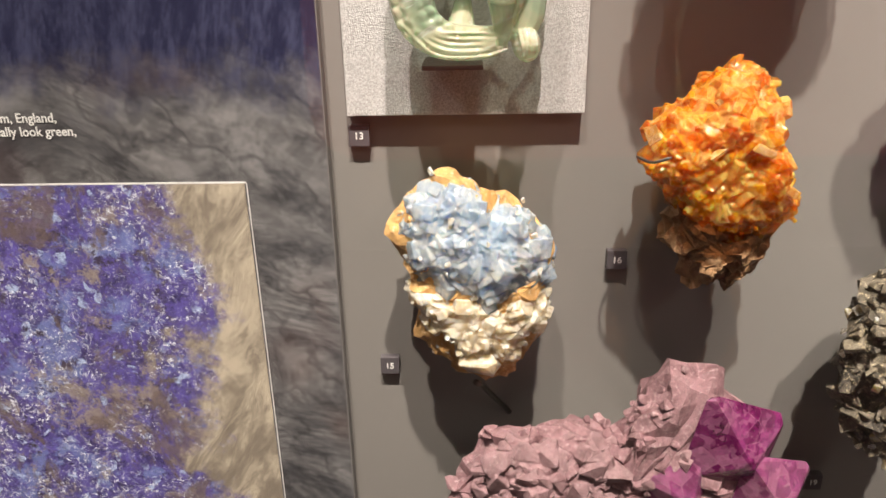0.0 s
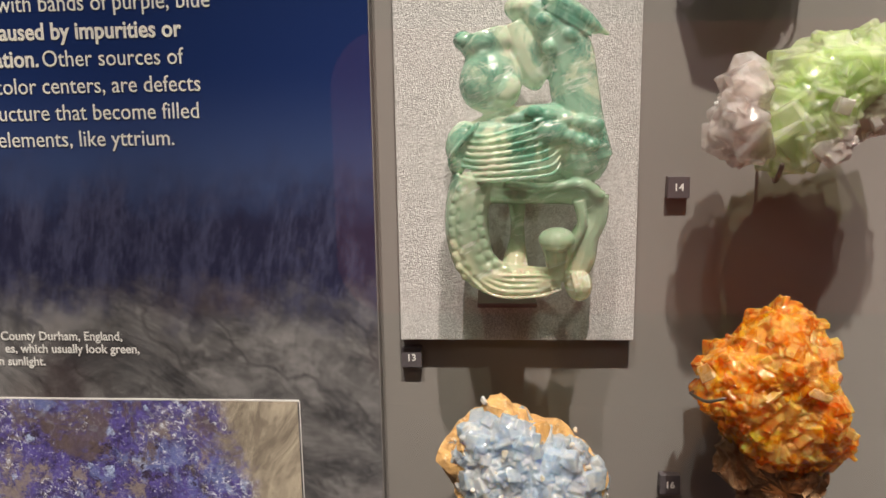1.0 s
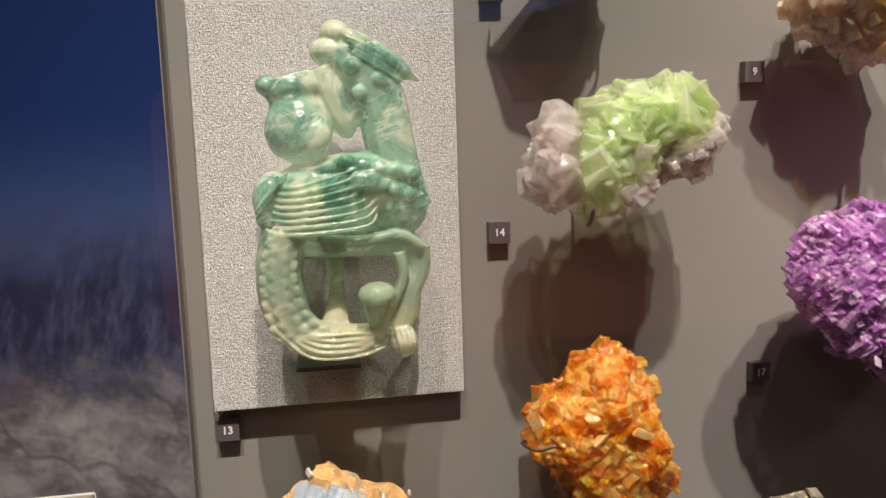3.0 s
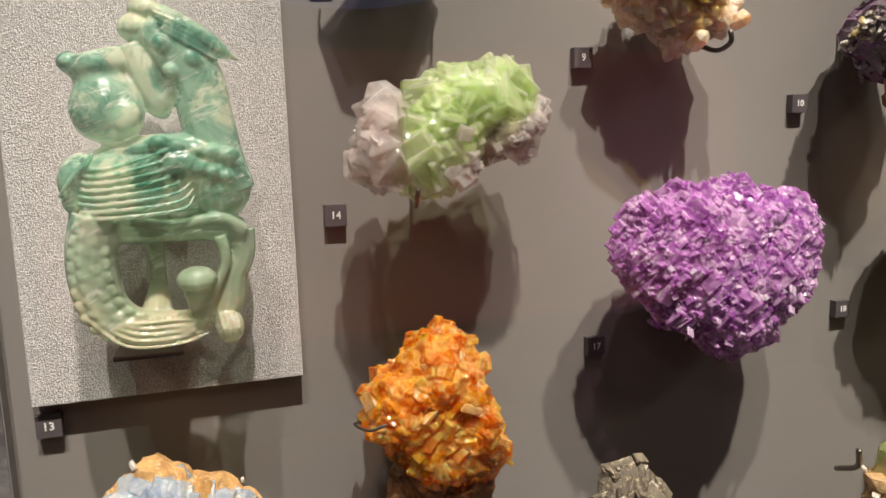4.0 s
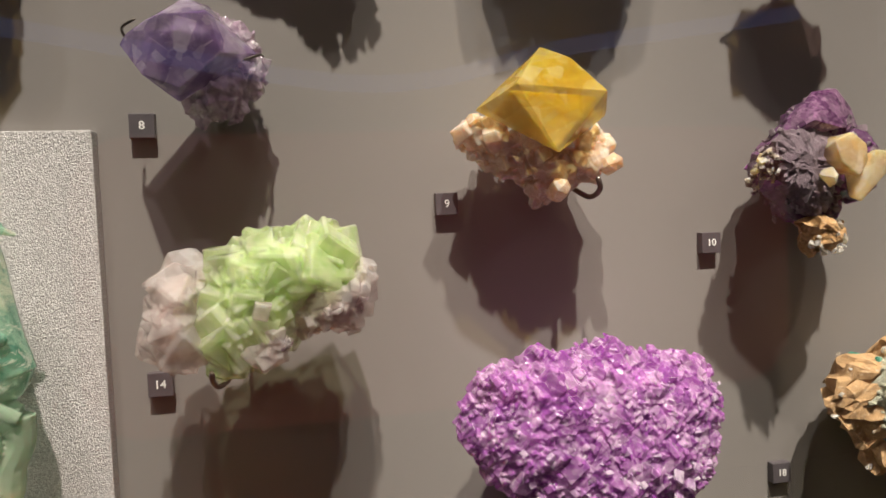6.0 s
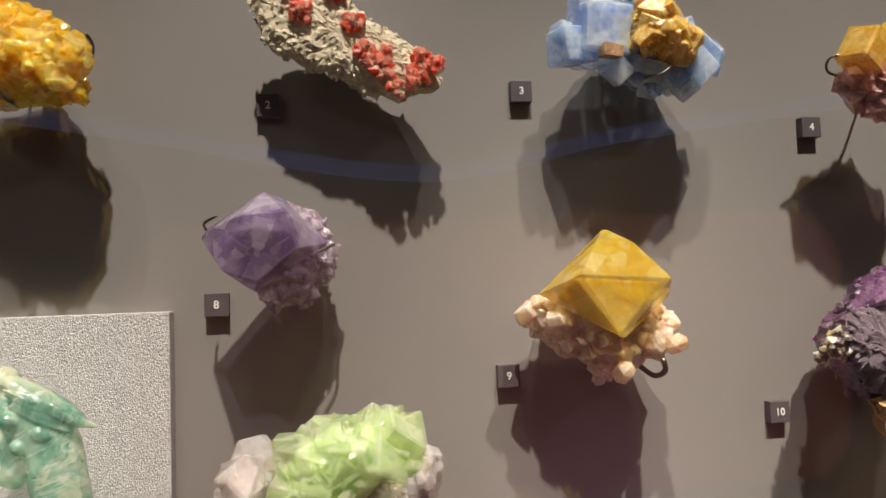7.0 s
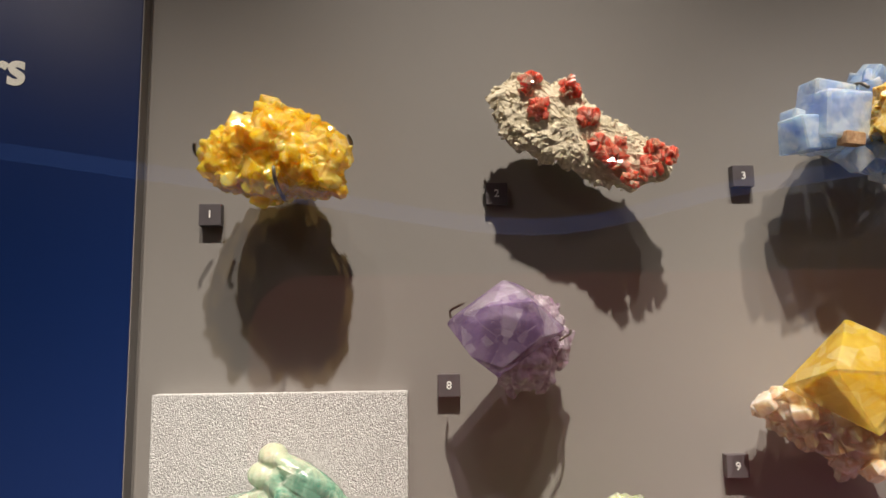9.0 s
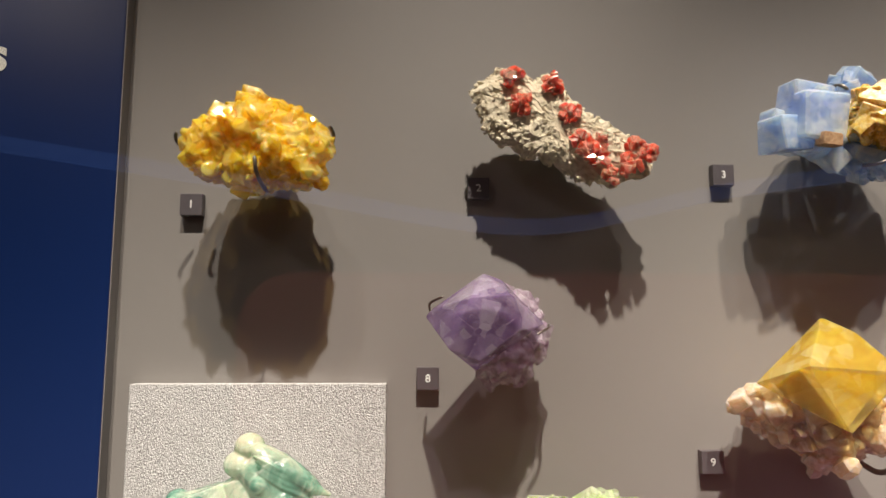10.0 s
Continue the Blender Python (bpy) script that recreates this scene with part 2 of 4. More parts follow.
def jade_mat():
    """The carving: banded clear green, paler and cream towards its foot and top, with white streaks for cleavage lines
    and highlights.
    """
    n = Nodes("carved_green_fluorite")
    z = n.axis(2)
    w = n.math("ADD", z, n.math("MULTIPLY", n.math("SUBTRACT", n.noise(28, 3), 0.5), 0.075))
    green = n.mix(n.step(n.noise(38, 5, 0.65, distortion=1.2), 0.38, 0.60), (0.05, 0.24, 0.17), (0.34, 0.58, 0.44))
    green = n.mix(n.step(n.noise(26, 5, 0.65, distortion=1.0), 0.46, 0.58), green, (0.74, 0.79, 0.60))
    # The pale top puts light through the thin upper parts into the colour.
    green = n.mix(n.step(w, 1.618, 1.640), green, (0.76, 0.74, 0.54))
    cream = n.mix(n.noise(70, 4), (0.60, 0.57, 0.36), (0.80, 0.75, 0.58))
    cream = n.mix(n.step(n.noise(38, 4, 0.6), 0.60, 0.68), cream, (0.52, 0.32, 0.14))
    mossy = n.mix(n.noise(60, 5, 0.65), (0.20, 0.36, 0.24), (0.62, 0.67, 0.50))
    col = n.mix(n.step(w, 1.530, 1.500), green, mossy)
    col = n.mix(n.step(w, 1.482, 1.462), col, cream)
    # White streaks: cleavage lines, and highlights on the carving put into the colour.
    flaw_gleam = n.step(n.noise(75, 7, 0.75, vector=n.stretched(22, 0.30, 1.6), distortion=0.8), 0.55, 0.62)
    col = n.mix(n.math("MULTIPLY", flaw_gleam, 0.75), col, (0.86, 0.90, 0.80))
    speck = n.step(n.noise(420, 4, 0.7), 0.62, 0.72)
    col = n.mix(n.math("MULTIPLY", speck, 0.4), col, (0.88, 0.92, 0.82))
    relief = n.math("ADD", n.noise(150, 4, 0.6), n.math("MULTIPLY", n.noise(260, 4, 0.6, vector=n.stretched(14, 0.25, 1.0)), 0.6))
    n.bump(relief, 0.32, 0.0030)
    n.see_through((0.84, 0.95, 0.88), 0.46)
    return n.done(Base_Color=col, Roughness=n.math("ADD", n.math("MULTIPLY", n.noise(90, 3), 0.25), 0.02), IOR=1.5,
                  Subsurface_Weight=0.5, Subsurface_Scale=0.006, Subsurface_Radius=(0.6, 1.0, 0.8), Specular_IOR_Level=0.8)


def glass_mat():
    """A thin clear pane: the view passes straight, a small share is mirrored."""
    n = Nodes("case_glass")
    n.see_through((0.985, 0.99, 0.985), 0.94)
    return n.done(Base_Color=(0.9, 0.9, 0.9), Metallic=1.0, Roughness=0.0)


def glow_mat(name, col, strength):
    """A lit sign or light strip."""
    n = Nodes(name)
    varied = n.mix(n.noise(1.3, 3), tuple(0.55 * c for c in col), col)
    return n.done(Base_Color=(0.02, 0.02, 0.02), Emission_Color=varied, Emission_Strength=strength)


WALL, PLATE, PRINT, PHOTO, JADE = wall_mat(), plate_mat(), print_mat(), photo_mat(), jade_mat()
TAG = plain_mat("tag_plastic", (0.085, 0.075, 0.082), 0.42, vary=0.2)
WHITE = plain_mat("white_print", (0.78, 0.78, 0.76), 0.5)
CREAM_INK = plain_mat("cream_print", (0.76, 0.75, 0.68), 0.5)
STEEL = plain_mat("dull_steel", (0.17, 0.15, 0.13), 0.38, 0.9, scale=300)
EDGE = plain_mat("board_edge", (0.20, 0.19, 0.19), 0.5)
DARKROOM = plain_mat("dark_gallery_paint", (0.030, 0.028, 0.030), 0.8, scale=4)
CARPET = plain_mat("dark_carpet", (0.035, 0.032, 0.034), 0.95, scale=200, bump=0.4)

AMBER = crystal_mat("amber_fluorite", (0.90, 0.52, 0.01), (0.97, 0.71, 0.06), (0.99, 0.88, 0.46), 0.05, 0.5, 0.85, scale=60, facets=0.18)
CORAL = crystal_mat("coral_fluorite", (0.92, 0.11, 0.06), (0.97, 0.22, 0.14), (0.98, 0.45, 0.36), 0.14, 0.1, 0.95, facets=0.05)
VIOLET = crystal_mat("violet_fluorite", (0.22, 0.15, 0.32), (0.44, 0.34, 0.53), (0.84, 0.77, 0.87), 0.06, 0.5, scale=38, facets=0.12)
PALE_VIOLET = crystal_mat("pale_violet_crust", (0.50, 0.38, 0.50), (0.68, 0.57, 0.66), (0.86, 0.79, 0.84), 0.14, 0.5)
ICE_BLUE = crystal_mat("pale_blue_fluorite", (0.34, 0.50, 0.86), (0.66, 0.79, 0.97), (0.97, 0.99, 1.0), 0.05, 0.5, 0.9, scale=60, facets=0.14)
GOLD = crystal_mat("golden_calcite", (0.66, 0.36, 0.03), (0.88, 0.60, 0.12), (0.98, 0.86, 0.50), 0.14, 0.3, scale=200)
YELLOW = crystal_mat("yellow_fluorite", (0.66, 0.44, 0.02), (0.84, 0.66, 0.09), (0.93, 0.87, 0.50), 0.05, 0.66, scale=26, facets=0.10)
PEACH = crystal_mat("peach_calcite", (0.76, 0.50, 0.31), (0.87, 0.70, 0.53), (0.95, 0.89, 0.82), 0.16, 0.3, 0.9, facets=0.16)
GREEN = crystal_mat("pale_green_fluorite", (0.62, 0.80, 0.40), (0.82, 0.92, 0.60), (0.96, 0.98, 0.86), 0.05, 0.6, 0.95, scale=40, facets=0.14)
ROSE_CLEAR = crystal_mat("pinkish_clear_fluorite", (0.70, 0.60, 0.57), (0.88, 0.82, 0.79), (0.97, 0.95, 0.94), 0.05, 0.62, 0.95, scale=45, facets=0.14)
PURPLE = crystal_mat("purple_fluorite", (0.32, 0.09, 0.38), (0.62, 0.30, 0.64), (0.93, 0.74, 0.90), 0.06, 0.4, 0.6, scale=70, facets=0.36)
PURPLE_PALE = crystal_mat("frosted_lilac_chips", (0.50, 0.30, 0.56), (0.70, 0.52, 0.74), (0.88, 0.78, 0.88), 0.14, 0.35)
DARK_PURPLE = crystal_mat("dark_purple_fluorite", (0.05, 0.015, 0.055), (0.12, 0.045, 0.13), (0.28, 0.15, 0.27), 0.16, 0.1)
ETCHED = stone_mat("etched_purple_grey", (0.11, 0.075, 0.10), (0.21, 0.15, 0.19), (0.46, 0.40, 0.41), 420, 0.35)
PLUM = crystal_mat("plum_fluorite", (0.10, 0.03, 0.10), (0.24, 0.11, 0.23), (0.44, 0.28, 0.40), 0.16, 0.25)
HONEY = crystal_mat("honey_calcite", (0.78, 0.55, 0.25), (0.90, 0.74, 0.46), (0.95, 0.87, 0.70), 0.14, 0.3, 0.9, scale=60, facets=0.12)
ICE = crystal_mat("ice_blue_cubes", (0.30, 0.44, 0.63), (0.52, 0.65, 0.80), (0.88, 0.92, 0.94), 0.10, 0.4, 0.9, scale=80, facets=0.14)
ICE_CREAM = crystal_mat("cream_crust", (0.62, 0.50, 0.33), (0.76, 0.68, 0.53), (0.88, 0.84, 0.74), 0.24, 0.1, 0.9, facets=0.14)
RUSTY = stone_mat("rusty_matrix", (0.40, 0.18, 0.04), (0.66, 0.36, 0.10), (0.82, 0.66, 0.40), 120)
ORANGE = crystal_mat("orange_fluorite", (0.72, 0.16, 0.0), (0.97, 0.47, 0.012), (0.99, 0.80, 0.30), 0.06, 0.45, 0.85, scale=70, facets=0.28)
ORANGE_PALE = crystal_mat("pale_orange_faces", (0.84, 0.42, 0.08), (0.88, 0.56, 0.22), (0.92, 0.76, 0.52), 0.16, 0.3)
BROWN = stone_mat("brown_matrix", (0.20, 0.10, 0.04), (0.38, 0.21, 0.10), (0.55, 0.38, 0.22), 140, 0.6)
SANDY = stone_mat("sandy_grey_matrix", (0.48, 0.42, 0.29), (0.74, 0.66, 0.49), (0.86, 0.80, 0.64), 230, bump=0.4)
TEAL = crystal_mat("teal_fluorite", (0.05, 0.32, 0.22), (0.16, 0.52, 0.38), (0.50, 0.74, 0.62), 0.12, 0.3)
SAGE = stone_mat("sage_crust", (0.30, 0.32, 0.22), (0.48, 0.50, 0.38), (0.70, 0.68, 0.56), 210, 0.5)
OCHRE = stone_mat("ochre_crust", (0.36, 0.19, 0.06), (0.60, 0.36, 0.15), (0.78, 0.62, 0.42), 180)
LIME = crystal_mat("pale_lime_fluorite", (0.36, 0.42, 0.17), (0.52, 0.57, 0.28), (0.72, 0.74, 0.48), 0.08, 0.55, 0.8, scale=30, facets=0.10)
MAGENTA = crystal_mat("magenta_fluorite", (0.15, 0.0, 0.09), (0.34, 0.05, 0.22), (0.62, 0.30, 0.44), 0.10, 0.35, scale=50)
DUSTY_ROSE = stone_mat("dusty_rose_crust", (0.18, 0.09, 0.10), (0.33, 0.18, 0.20), (0.50, 0.36, 0.37), 130, 0.4)
BLACK_ROCK = stone_mat("black_gold_rock", (0.025, 0.022, 0.02), (0.10, 0.085, 0.07), (0.55, 0.46, 0.30), 120, 0.5)
PINK = crystal_mat("pink_fluorite", (0.58, 0.26, 0.24), (0.74, 0.45, 0.42), (0.88, 0.70, 0.66), 0.2)
SULPHUR = crystal_mat("bright_yellow_fluorite", (0.84, 0.50, 0.03), (0.90, 0.64, 0.08), (0.94, 0.80, 0.36), 0.16)


# ---- builders ----
def finish(bm, name, mat, smooth=False):
    me = bpy.data.meshes.new(name)
    bmesh.ops.recalc_face_normals(bm, faces=bm.faces)
    bm.to_mesh(me)
    bm.free()
    me.materials.append(mat)
    if smooth:
        for p in me.polygons:
            p.use_smooth = True
    return me


def part(name, bm, mat, parent, label="", smooth=False):
    ob = new(name, finish(bm, name, mat, smooth))
    ob.parent = parent
    if label:
        tagged(ob, label)
    return ob


def box(bm, x0, x1, y0, y1, z0, z1, bevel=0.0):
    made = bmesh.ops.create_cube(bm, size=1)["verts"]
    for v in made:
        v.co = Vector(((x0 + x1) / 2 + v.co.x * (x1 - x0), (y0 + y1) / 2 + v.co.y * (y1 - y0), (z0 + z1) / 2 + v.co.z * (z1 - z0)))
    if bevel:
        edges = list({e for v in made for e in v.link_edges})
        bmesh.ops.bevel(bm, geom=edges, offset=bevel, segments=2, affect="EDGES", profile=0.6)
    return bm


def tube(bm, points, radii, sides=10, flat=1.0):
    """A tube with round ends along points; flat squeezes it in y."""
    pts = [Vector(p) for p in points]
    rings = []
    for i, p in enumerate(pts):
        ahead = (pts[min(i + 1, len(pts) - 1)] - pts[max(i - 1, 0)]).normalized()
        side = ahead.cross(Vector((0, 1, 0)))
        side = side.normalized() if side.length > 0.01 else Vector((1, 0, 0))
        up = side.cross(ahead)
        r = radii[i] if isinstance(radii, (list, tuple)) else radii
        ring = []
        for k in range(sides):
            a = 2 * math.pi * k / sides
            off = side * (math.cos(a) * r) + up * (math.sin(a) * r)
            off.y *= flat
            ring.append(bm.verts.new(p + off))
        rings.append(ring)
    for a, b in zip(rings, rings[1:]):
        for k in range(sides):
            bm.faces.new((a[k], a[(k + 1) % sides], b[(k + 1) % sides], b[k]))
    for ring in (rings[0], rings[-1]):
        bm.faces.new(ring)
    return bm


def curve_points(points, steps=6):
    """Catmull-Rom through points of any length, radius included."""
    p = [np.array(q, float) for q in points]
    p = [2 * p[0] - p[1], *p, 2 * p[-1] - p[-2]]
    out = []
    for i in range(1, len(p) - 2):
        for s in range(steps):
            t = s / steps
            out.append(0.5 * (2 * p[i] + (p[i + 1] - p[i - 1]) * t + (2 * p[i - 1] - 5 * p[i] + 4 * p[i + 1] - p[i + 2]) * t * t
                              + (3 * p[i] - p[i - 1] - 3 * p[i + 1] + p[i + 2]) * t ** 3))
    out.append(p[-2])
    return out


def ball(bm, cx, cy, cz, rx, ry, rz, turn=0.0, u=14, v=9):
    m = Matrix.Translation((cx, cy, cz)) @ Matrix.Rotation(radians(turn), 4, "Y") @ Matrix.Diagonal((rx, ry, rz, 1))
    bmesh.ops.create_uvsphere(bm, u_segments=u, v_segments=v, radius=1, matrix=m)
    return bm


def hull(bm, pts, bevel=0.0):
    verts = [bm.verts.new(p) for p in pts]
    bmesh.ops.convex_hull(bm, input=verts)
    loose = [v for v in bm.verts if not v.link_faces]
    bmesh.ops.delete(bm, geom=loose, context="VERTS")
    if bevel:
        bmesh.ops.dissolve_limit(bm, angle_limit=0.02, verts=bm.verts, edges=bm.edges)
        bmesh.ops.bevel(bm, geom=bm.edges[:], offset=bevel, segments=2, affect="EDGES", profile=0.5)
    return bm


def cube_crystal(rng):
    bm = bmesh.new()
    bmesh.ops.create_cube(bm, size=1)
    for v in bm.verts:
        v.co += Vector([rng.uniform(-0.06, 0.06) for _ in range(3)])
    bmesh.ops.bevel(bm, geom=bm.edges[:], offset=rng.uniform(0.03, 0.07), segments=1, affect="EDGES")
    return bm


def octa_crystal(rng, cut=0.12):
    bm = bmesh.new()
    axes = [Vector(a) for a in ((1, 0, 0), (-1, 0, 0), (0, 1, 0), (0, -1, 0), (0, 0, 1), (0, 0, -1))]
    pts = []
    for a in axes:
        for b in axes:
            if abs(a.dot(b)) < 0.5:
                pts.append(0.62 * (a * (1 - cut) + b * cut) + Vector([rng.uniform(-0.02, 0.02) for _ in range(3)]))
    return hull(bm, pts)


def chip_crystal(rng):
    pts = []
    for _ in range(13):
        v = Vector([rng.gauss(0, 1) for _ in range(3)]).normalized() * rng.uniform(0.44, 0.60)
        pts.append(v)
    return hull(bmesh.new(), pts)


def plate_crystal(rng):
    bm = bmesh.new()
    bmesh.ops.create_cube(bm, size=1)
    for v in bm.verts:
        v.co = Vector((v.co.x, v.co.y * rng.uniform(0.7, 0.95), v.co.z * 0.30)) + Vector([rng.uniform(-0.05, 0.05) for _ in range(3)])
    bmesh.ops.bevel(bm, geom=bm.edges[:], offset=0.04, segments=1, affect="EDGES")
    return bm


def block_crystal(rng):
    """A blocky calcite: a hexagonal stub with a low, slanting cap."""
    pts = []
    for k in range(6):
        a = math.pi * k / 3 + rng.uniform(-0.12, 0.12)
        r = rng.uniform(0.44, 0.54)
        pts.append(Vector((r * math.cos(a), r * math.sin(a), -0.5)))
        pts.append(Vector((r * math.cos(a), r * math.sin(a), rng.uniform(0.12, 0.34))))
    for k in range(3):
        a = 2 * math.pi * k / 3 + 0.4
        pts.append(Vector((0.16 * math.cos(a), 0.16 * math.sin(a), 0.52)))
    return hull(bmesh.new(), pts)


SHAPES = {}


def shape_meshes(kind, mat, count=5):
    key = (kind, mat.name)
    if key not in SHAPES:
        rng = random.Random(len(SHAPES) + 3)
        SHAPES[key] = [finish(kind(rng), "crystal", mat) for _ in range(count)]
    return SHAPES[key]


def resample(outline, count, rng, rough):
    """Outline (mm) as count points at even steps, with small uneven nicks."""
    pts = [Vector((x / 1000, z / 1000)) for x, z in outline]
    mid = sum(pts, Vector((0, 0))) / len(pts)
    loop = pts + pts[:1]
    lengths = [(b - a).length for a, b in zip(loop, loop[1:])]
    total, out = sum(lengths), []
    for k in range(count):
        d = total * k / count
        i = 0
        while d > lengths[i]:
            d -= lengths[i]
            i += 1
        p = loop[i].lerp(loop[i + 1], d / lengths[i])
        out.append(p + (p - mid).normalized() * rng.uniform(-rough, rough))
    return out, mid


class Specimen:
    """A mineral on a pin in front of the wall. The outline is in mm on the wall; mid_y is the depth of its widest section."""

    def __init__(self, name, label, outline, mid_y, seed, category="mineral"):
        self.rng = random.Random(seed)
        self.outline, self.mid_y = outline, mid_y
        _, mid = resample(outline, 40, self.rng, 0)
        self.cx, self.cz = mid.x, mid.y
        self.root = tagged(new(name), label, category)
        self.root.location = (self.cx, 0, self.cz)
        self.seats = []

    def body(self, mat, front, back, rough=0.0015, nick=0.0012, name="body", label="", outline=None, mid_y=None, scale=60, power=0.75, keep=True, shrink=1.0, count=72, link=True):
        rng = self.rng
        my = self.mid_y if mid_y is None else mid_y
        pts, mid = resample(outline or self.outline, count, rng, nick)
        bm = bmesh.new()
        rings = []
        angles = [-86, -82, -77, -70, -62, -52, -40, -28, -14, 0, 14, 28, 40, 52, 62, 70, 77, 82, 86]
        off = Vector((rng.random() * 9, rng.random() * 9, rng.random() * 9))
        for a in angles:
            s = math.cos(radians(a)) ** 0.55 * shrink
            deep = abs(math.sin(radians(a))) ** (1 / power)
            y = my - (front if a > 0 else back) * deep * (1 if a > 0 else -1)
            ring = []
            for p in pts:
                q = mid + (p - mid) * s
                co = Vector((q.x, y, q.y))
                n3 = noise.noise_vector((co + off) * scale) * rough * 2 + noise.noise_vector((co + off) * scale * 3) * rough + noise.noise_vector((co + off) * scale * 7) * rough * 0.5
                ring.append(bm.verts.new(co + n3 - Vector((self.cx, 0, self.cz))))
            rings.append(ring)
        for a, b in zip(rings, rings[1:]):
            for k in range(count):
                bm.faces.new((a[k], a[(k + 1) % count], b[(k + 1) % count], b[k]))
        for ring, y in ((rings[0], my + back), (rings[-1], my - front)):
            c = bm.verts.new(Vector((mid.x - self.cx, y, mid.y - self.cz)) )
            for k in range(count):
                bm.faces.new((ring[k], ring[(k + 1) % count], c))
        bmesh.ops.recalc_face_normals(bm, faces=bm.faces)
        if keep:
            for f in bm.faces:
                if f.normal.y < 0.35:
                    self.seats.append((f.calc_center_median().copy(), f.normal.copy(), f.calc_area()))
        if not link:
            return bm
        return part(name, bm, mat, self.root, label)

    def mass(self, mat, front, back, growths, outline=None, mid_y=None, voxel=0.0007, name="crystal_mass", label="", rough=0.003, shrink=0.93):
        """Crystals grown into one another and into their core, as one closed mesh."""
        start = len(self.seats)
        if "Mix Shader" in mat.node_tree.nodes:
            self.body(core_of(mat), front * 0.80, back * 0.8, rough * 1.3, 0.002, "clouded_core", outline=outline, mid_y=mid_y, shrink=shrink * 0.86, keep=False, scale=130)
        bm = self.body(mat, front, back, rough, 0.0015, outline=outline, mid_y=mid_y, shrink=shrink, link=False)
        core = bpy.data.meshes.new(name)
        bm.to_mesh(core)
        bm.free()
        verts = [tuple(v.co) for v in core.vertices]
        faces = [list(p.vertices) for p in core.polygons]
        for kinds, count, small, large, embed, tilt, spacing, zone, *more in growths:
            v, f = self.grow(kinds, [mat], count, small, large, embed, tilt, zone, spacing, joined=None, seats=self.seats[start:], align=more[0] if more else None)
            base = len(verts)
            verts += v
            faces += [[base + i for i in face] for face in f]
        me = bpy.data.meshes.new(name)
        me.from_pydata(verts, [], faces)
        me.materials.append(mat)
        ob = new(name, me)
        ob.parent = self.root
        melt = ob.modifiers.new("melt", "REMESH")
        melt.mode, melt.voxel_size, melt.use_smooth_shade = "VOXEL", voxel, False
        if label:
            tagged(ob, label)
        return ob

    def block(self, mat, points, name="crystal", label="", bevel=0.5):
        """One sharp-edged crystal spanned by its corners (x, y, z in mm)."""
        bm = hull(bmesh.new(), [Vector((x / 1000 - self.cx, y / 1000, z / 1000 - self.cz)) for x, y, z in points], bevel / 1000)
        return part(name, bm, mat, self.root, label)

    def grow(self, kinds, mats, count, small, large, embed=0.25, tilt=40, zone=None, spacing=0.55, name="crystal", joined=False, stretch=0.25, seats=None, align=None):
        """Crystals on the body's front. zone keeps a seat by its place in mm on the wall and its depth."""
        rng = self.rng
        seats = seats or self.seats
        if zone:
            seats = [s for s in seats if zone((s[0].x + self.cx) * 1000, (s[0].z + self.cz) * 1000, s[0].y * 1000)]
        weights = [s[2] for s in seats]
        placed, tries = [], 0
        verts, faces, made = [], [], []
        while len(placed) < count and tries < count * 25:
            tries += 1
            c, nrm, area = rng.choices(seats, weights)[0]
            size = small + (large - small) * rng.random() ** 1.6
            jit = math.sqrt(area) * 0.6
            p = c + Vector((rng.uniform(-jit, jit), 0, rng.uniform(-jit, jit)))
            if any((p - q).length < spacing * (size + s) * 0.5 for q, s in placed):
                continue
            placed.append((p, size))
            if align is None:
                q = nrm.to_track_quat("Z", "Y") @ Euler((0, 0, rng.uniform(0, 6.28))).to_quaternion()
            else:
                q = Euler([radians(a) for a in align]).to_quaternion()
            q = q @ Euler([radians(rng.uniform(-tilt, tilt)) for _ in range(3)]).to_quaternion()
            dims = [size * rng.uniform(1 - stretch, 1 + stretch) for _ in range(3)]
            mesh = rng.choice(shape_meshes(rng.choice(kinds), rng.choice(mats)))
            m = Matrix.LocRotScale(p + nrm * size * (0.5 - embed), q, dims)
            if embed >= 0.6:
                # sunk so that only a low corner or edge stands out of the mass
                turned = Matrix.LocRotScale(None, q, dims)
                reach = max((turned @ v.co).dot(nrm) for v in mesh.vertices)
                m.translation = p + nrm * (size * rng.uniform(0.35, 1.0) * (1.22 - embed) - reach)
            if joined or joined is None:
                base = len(verts)
                verts += [tuple(m @ v.co) for v in mesh.vertices]
                faces += [[base + i for i in f.vertices] for f in mesh.polygons]
            else:
                ob = new(name, mesh)
                ob.parent, ob.matrix_local = self.root, m
                made.append(ob)
        if joined is None:
            return verts, faces
        if joined and verts:
            me = bpy.data.meshes.new(name)
            me.from_pydata(verts, [], faces)
            me.materials.append(mats[0])
            ob = tagged(new(name, me), kind="stuff")
            ob.parent = self.root
            made.append(ob)
        return made

    def one(self, kind, mat, x, z, y, size, turn=(0, 0, 0), name="crystal", label="", seed=0):
        """One crystal at a place on the wall (mm), at depth y (mm), of size (mm, one or three)."""
        bm = kind(random.Random(seed + int(x * 7 + z)))
        dims = size if isinstance(size, tuple) else (size,) * 3
        m = Matrix.LocRotScale((x / 1000 - self.cx, y / 1000, z / 1000 - self.cz), Euler([radians(a) for a in turn]), [d / 1000 for d in dims])
        bm.transform(m)
        return part(name, bm, mat, self.root, label)

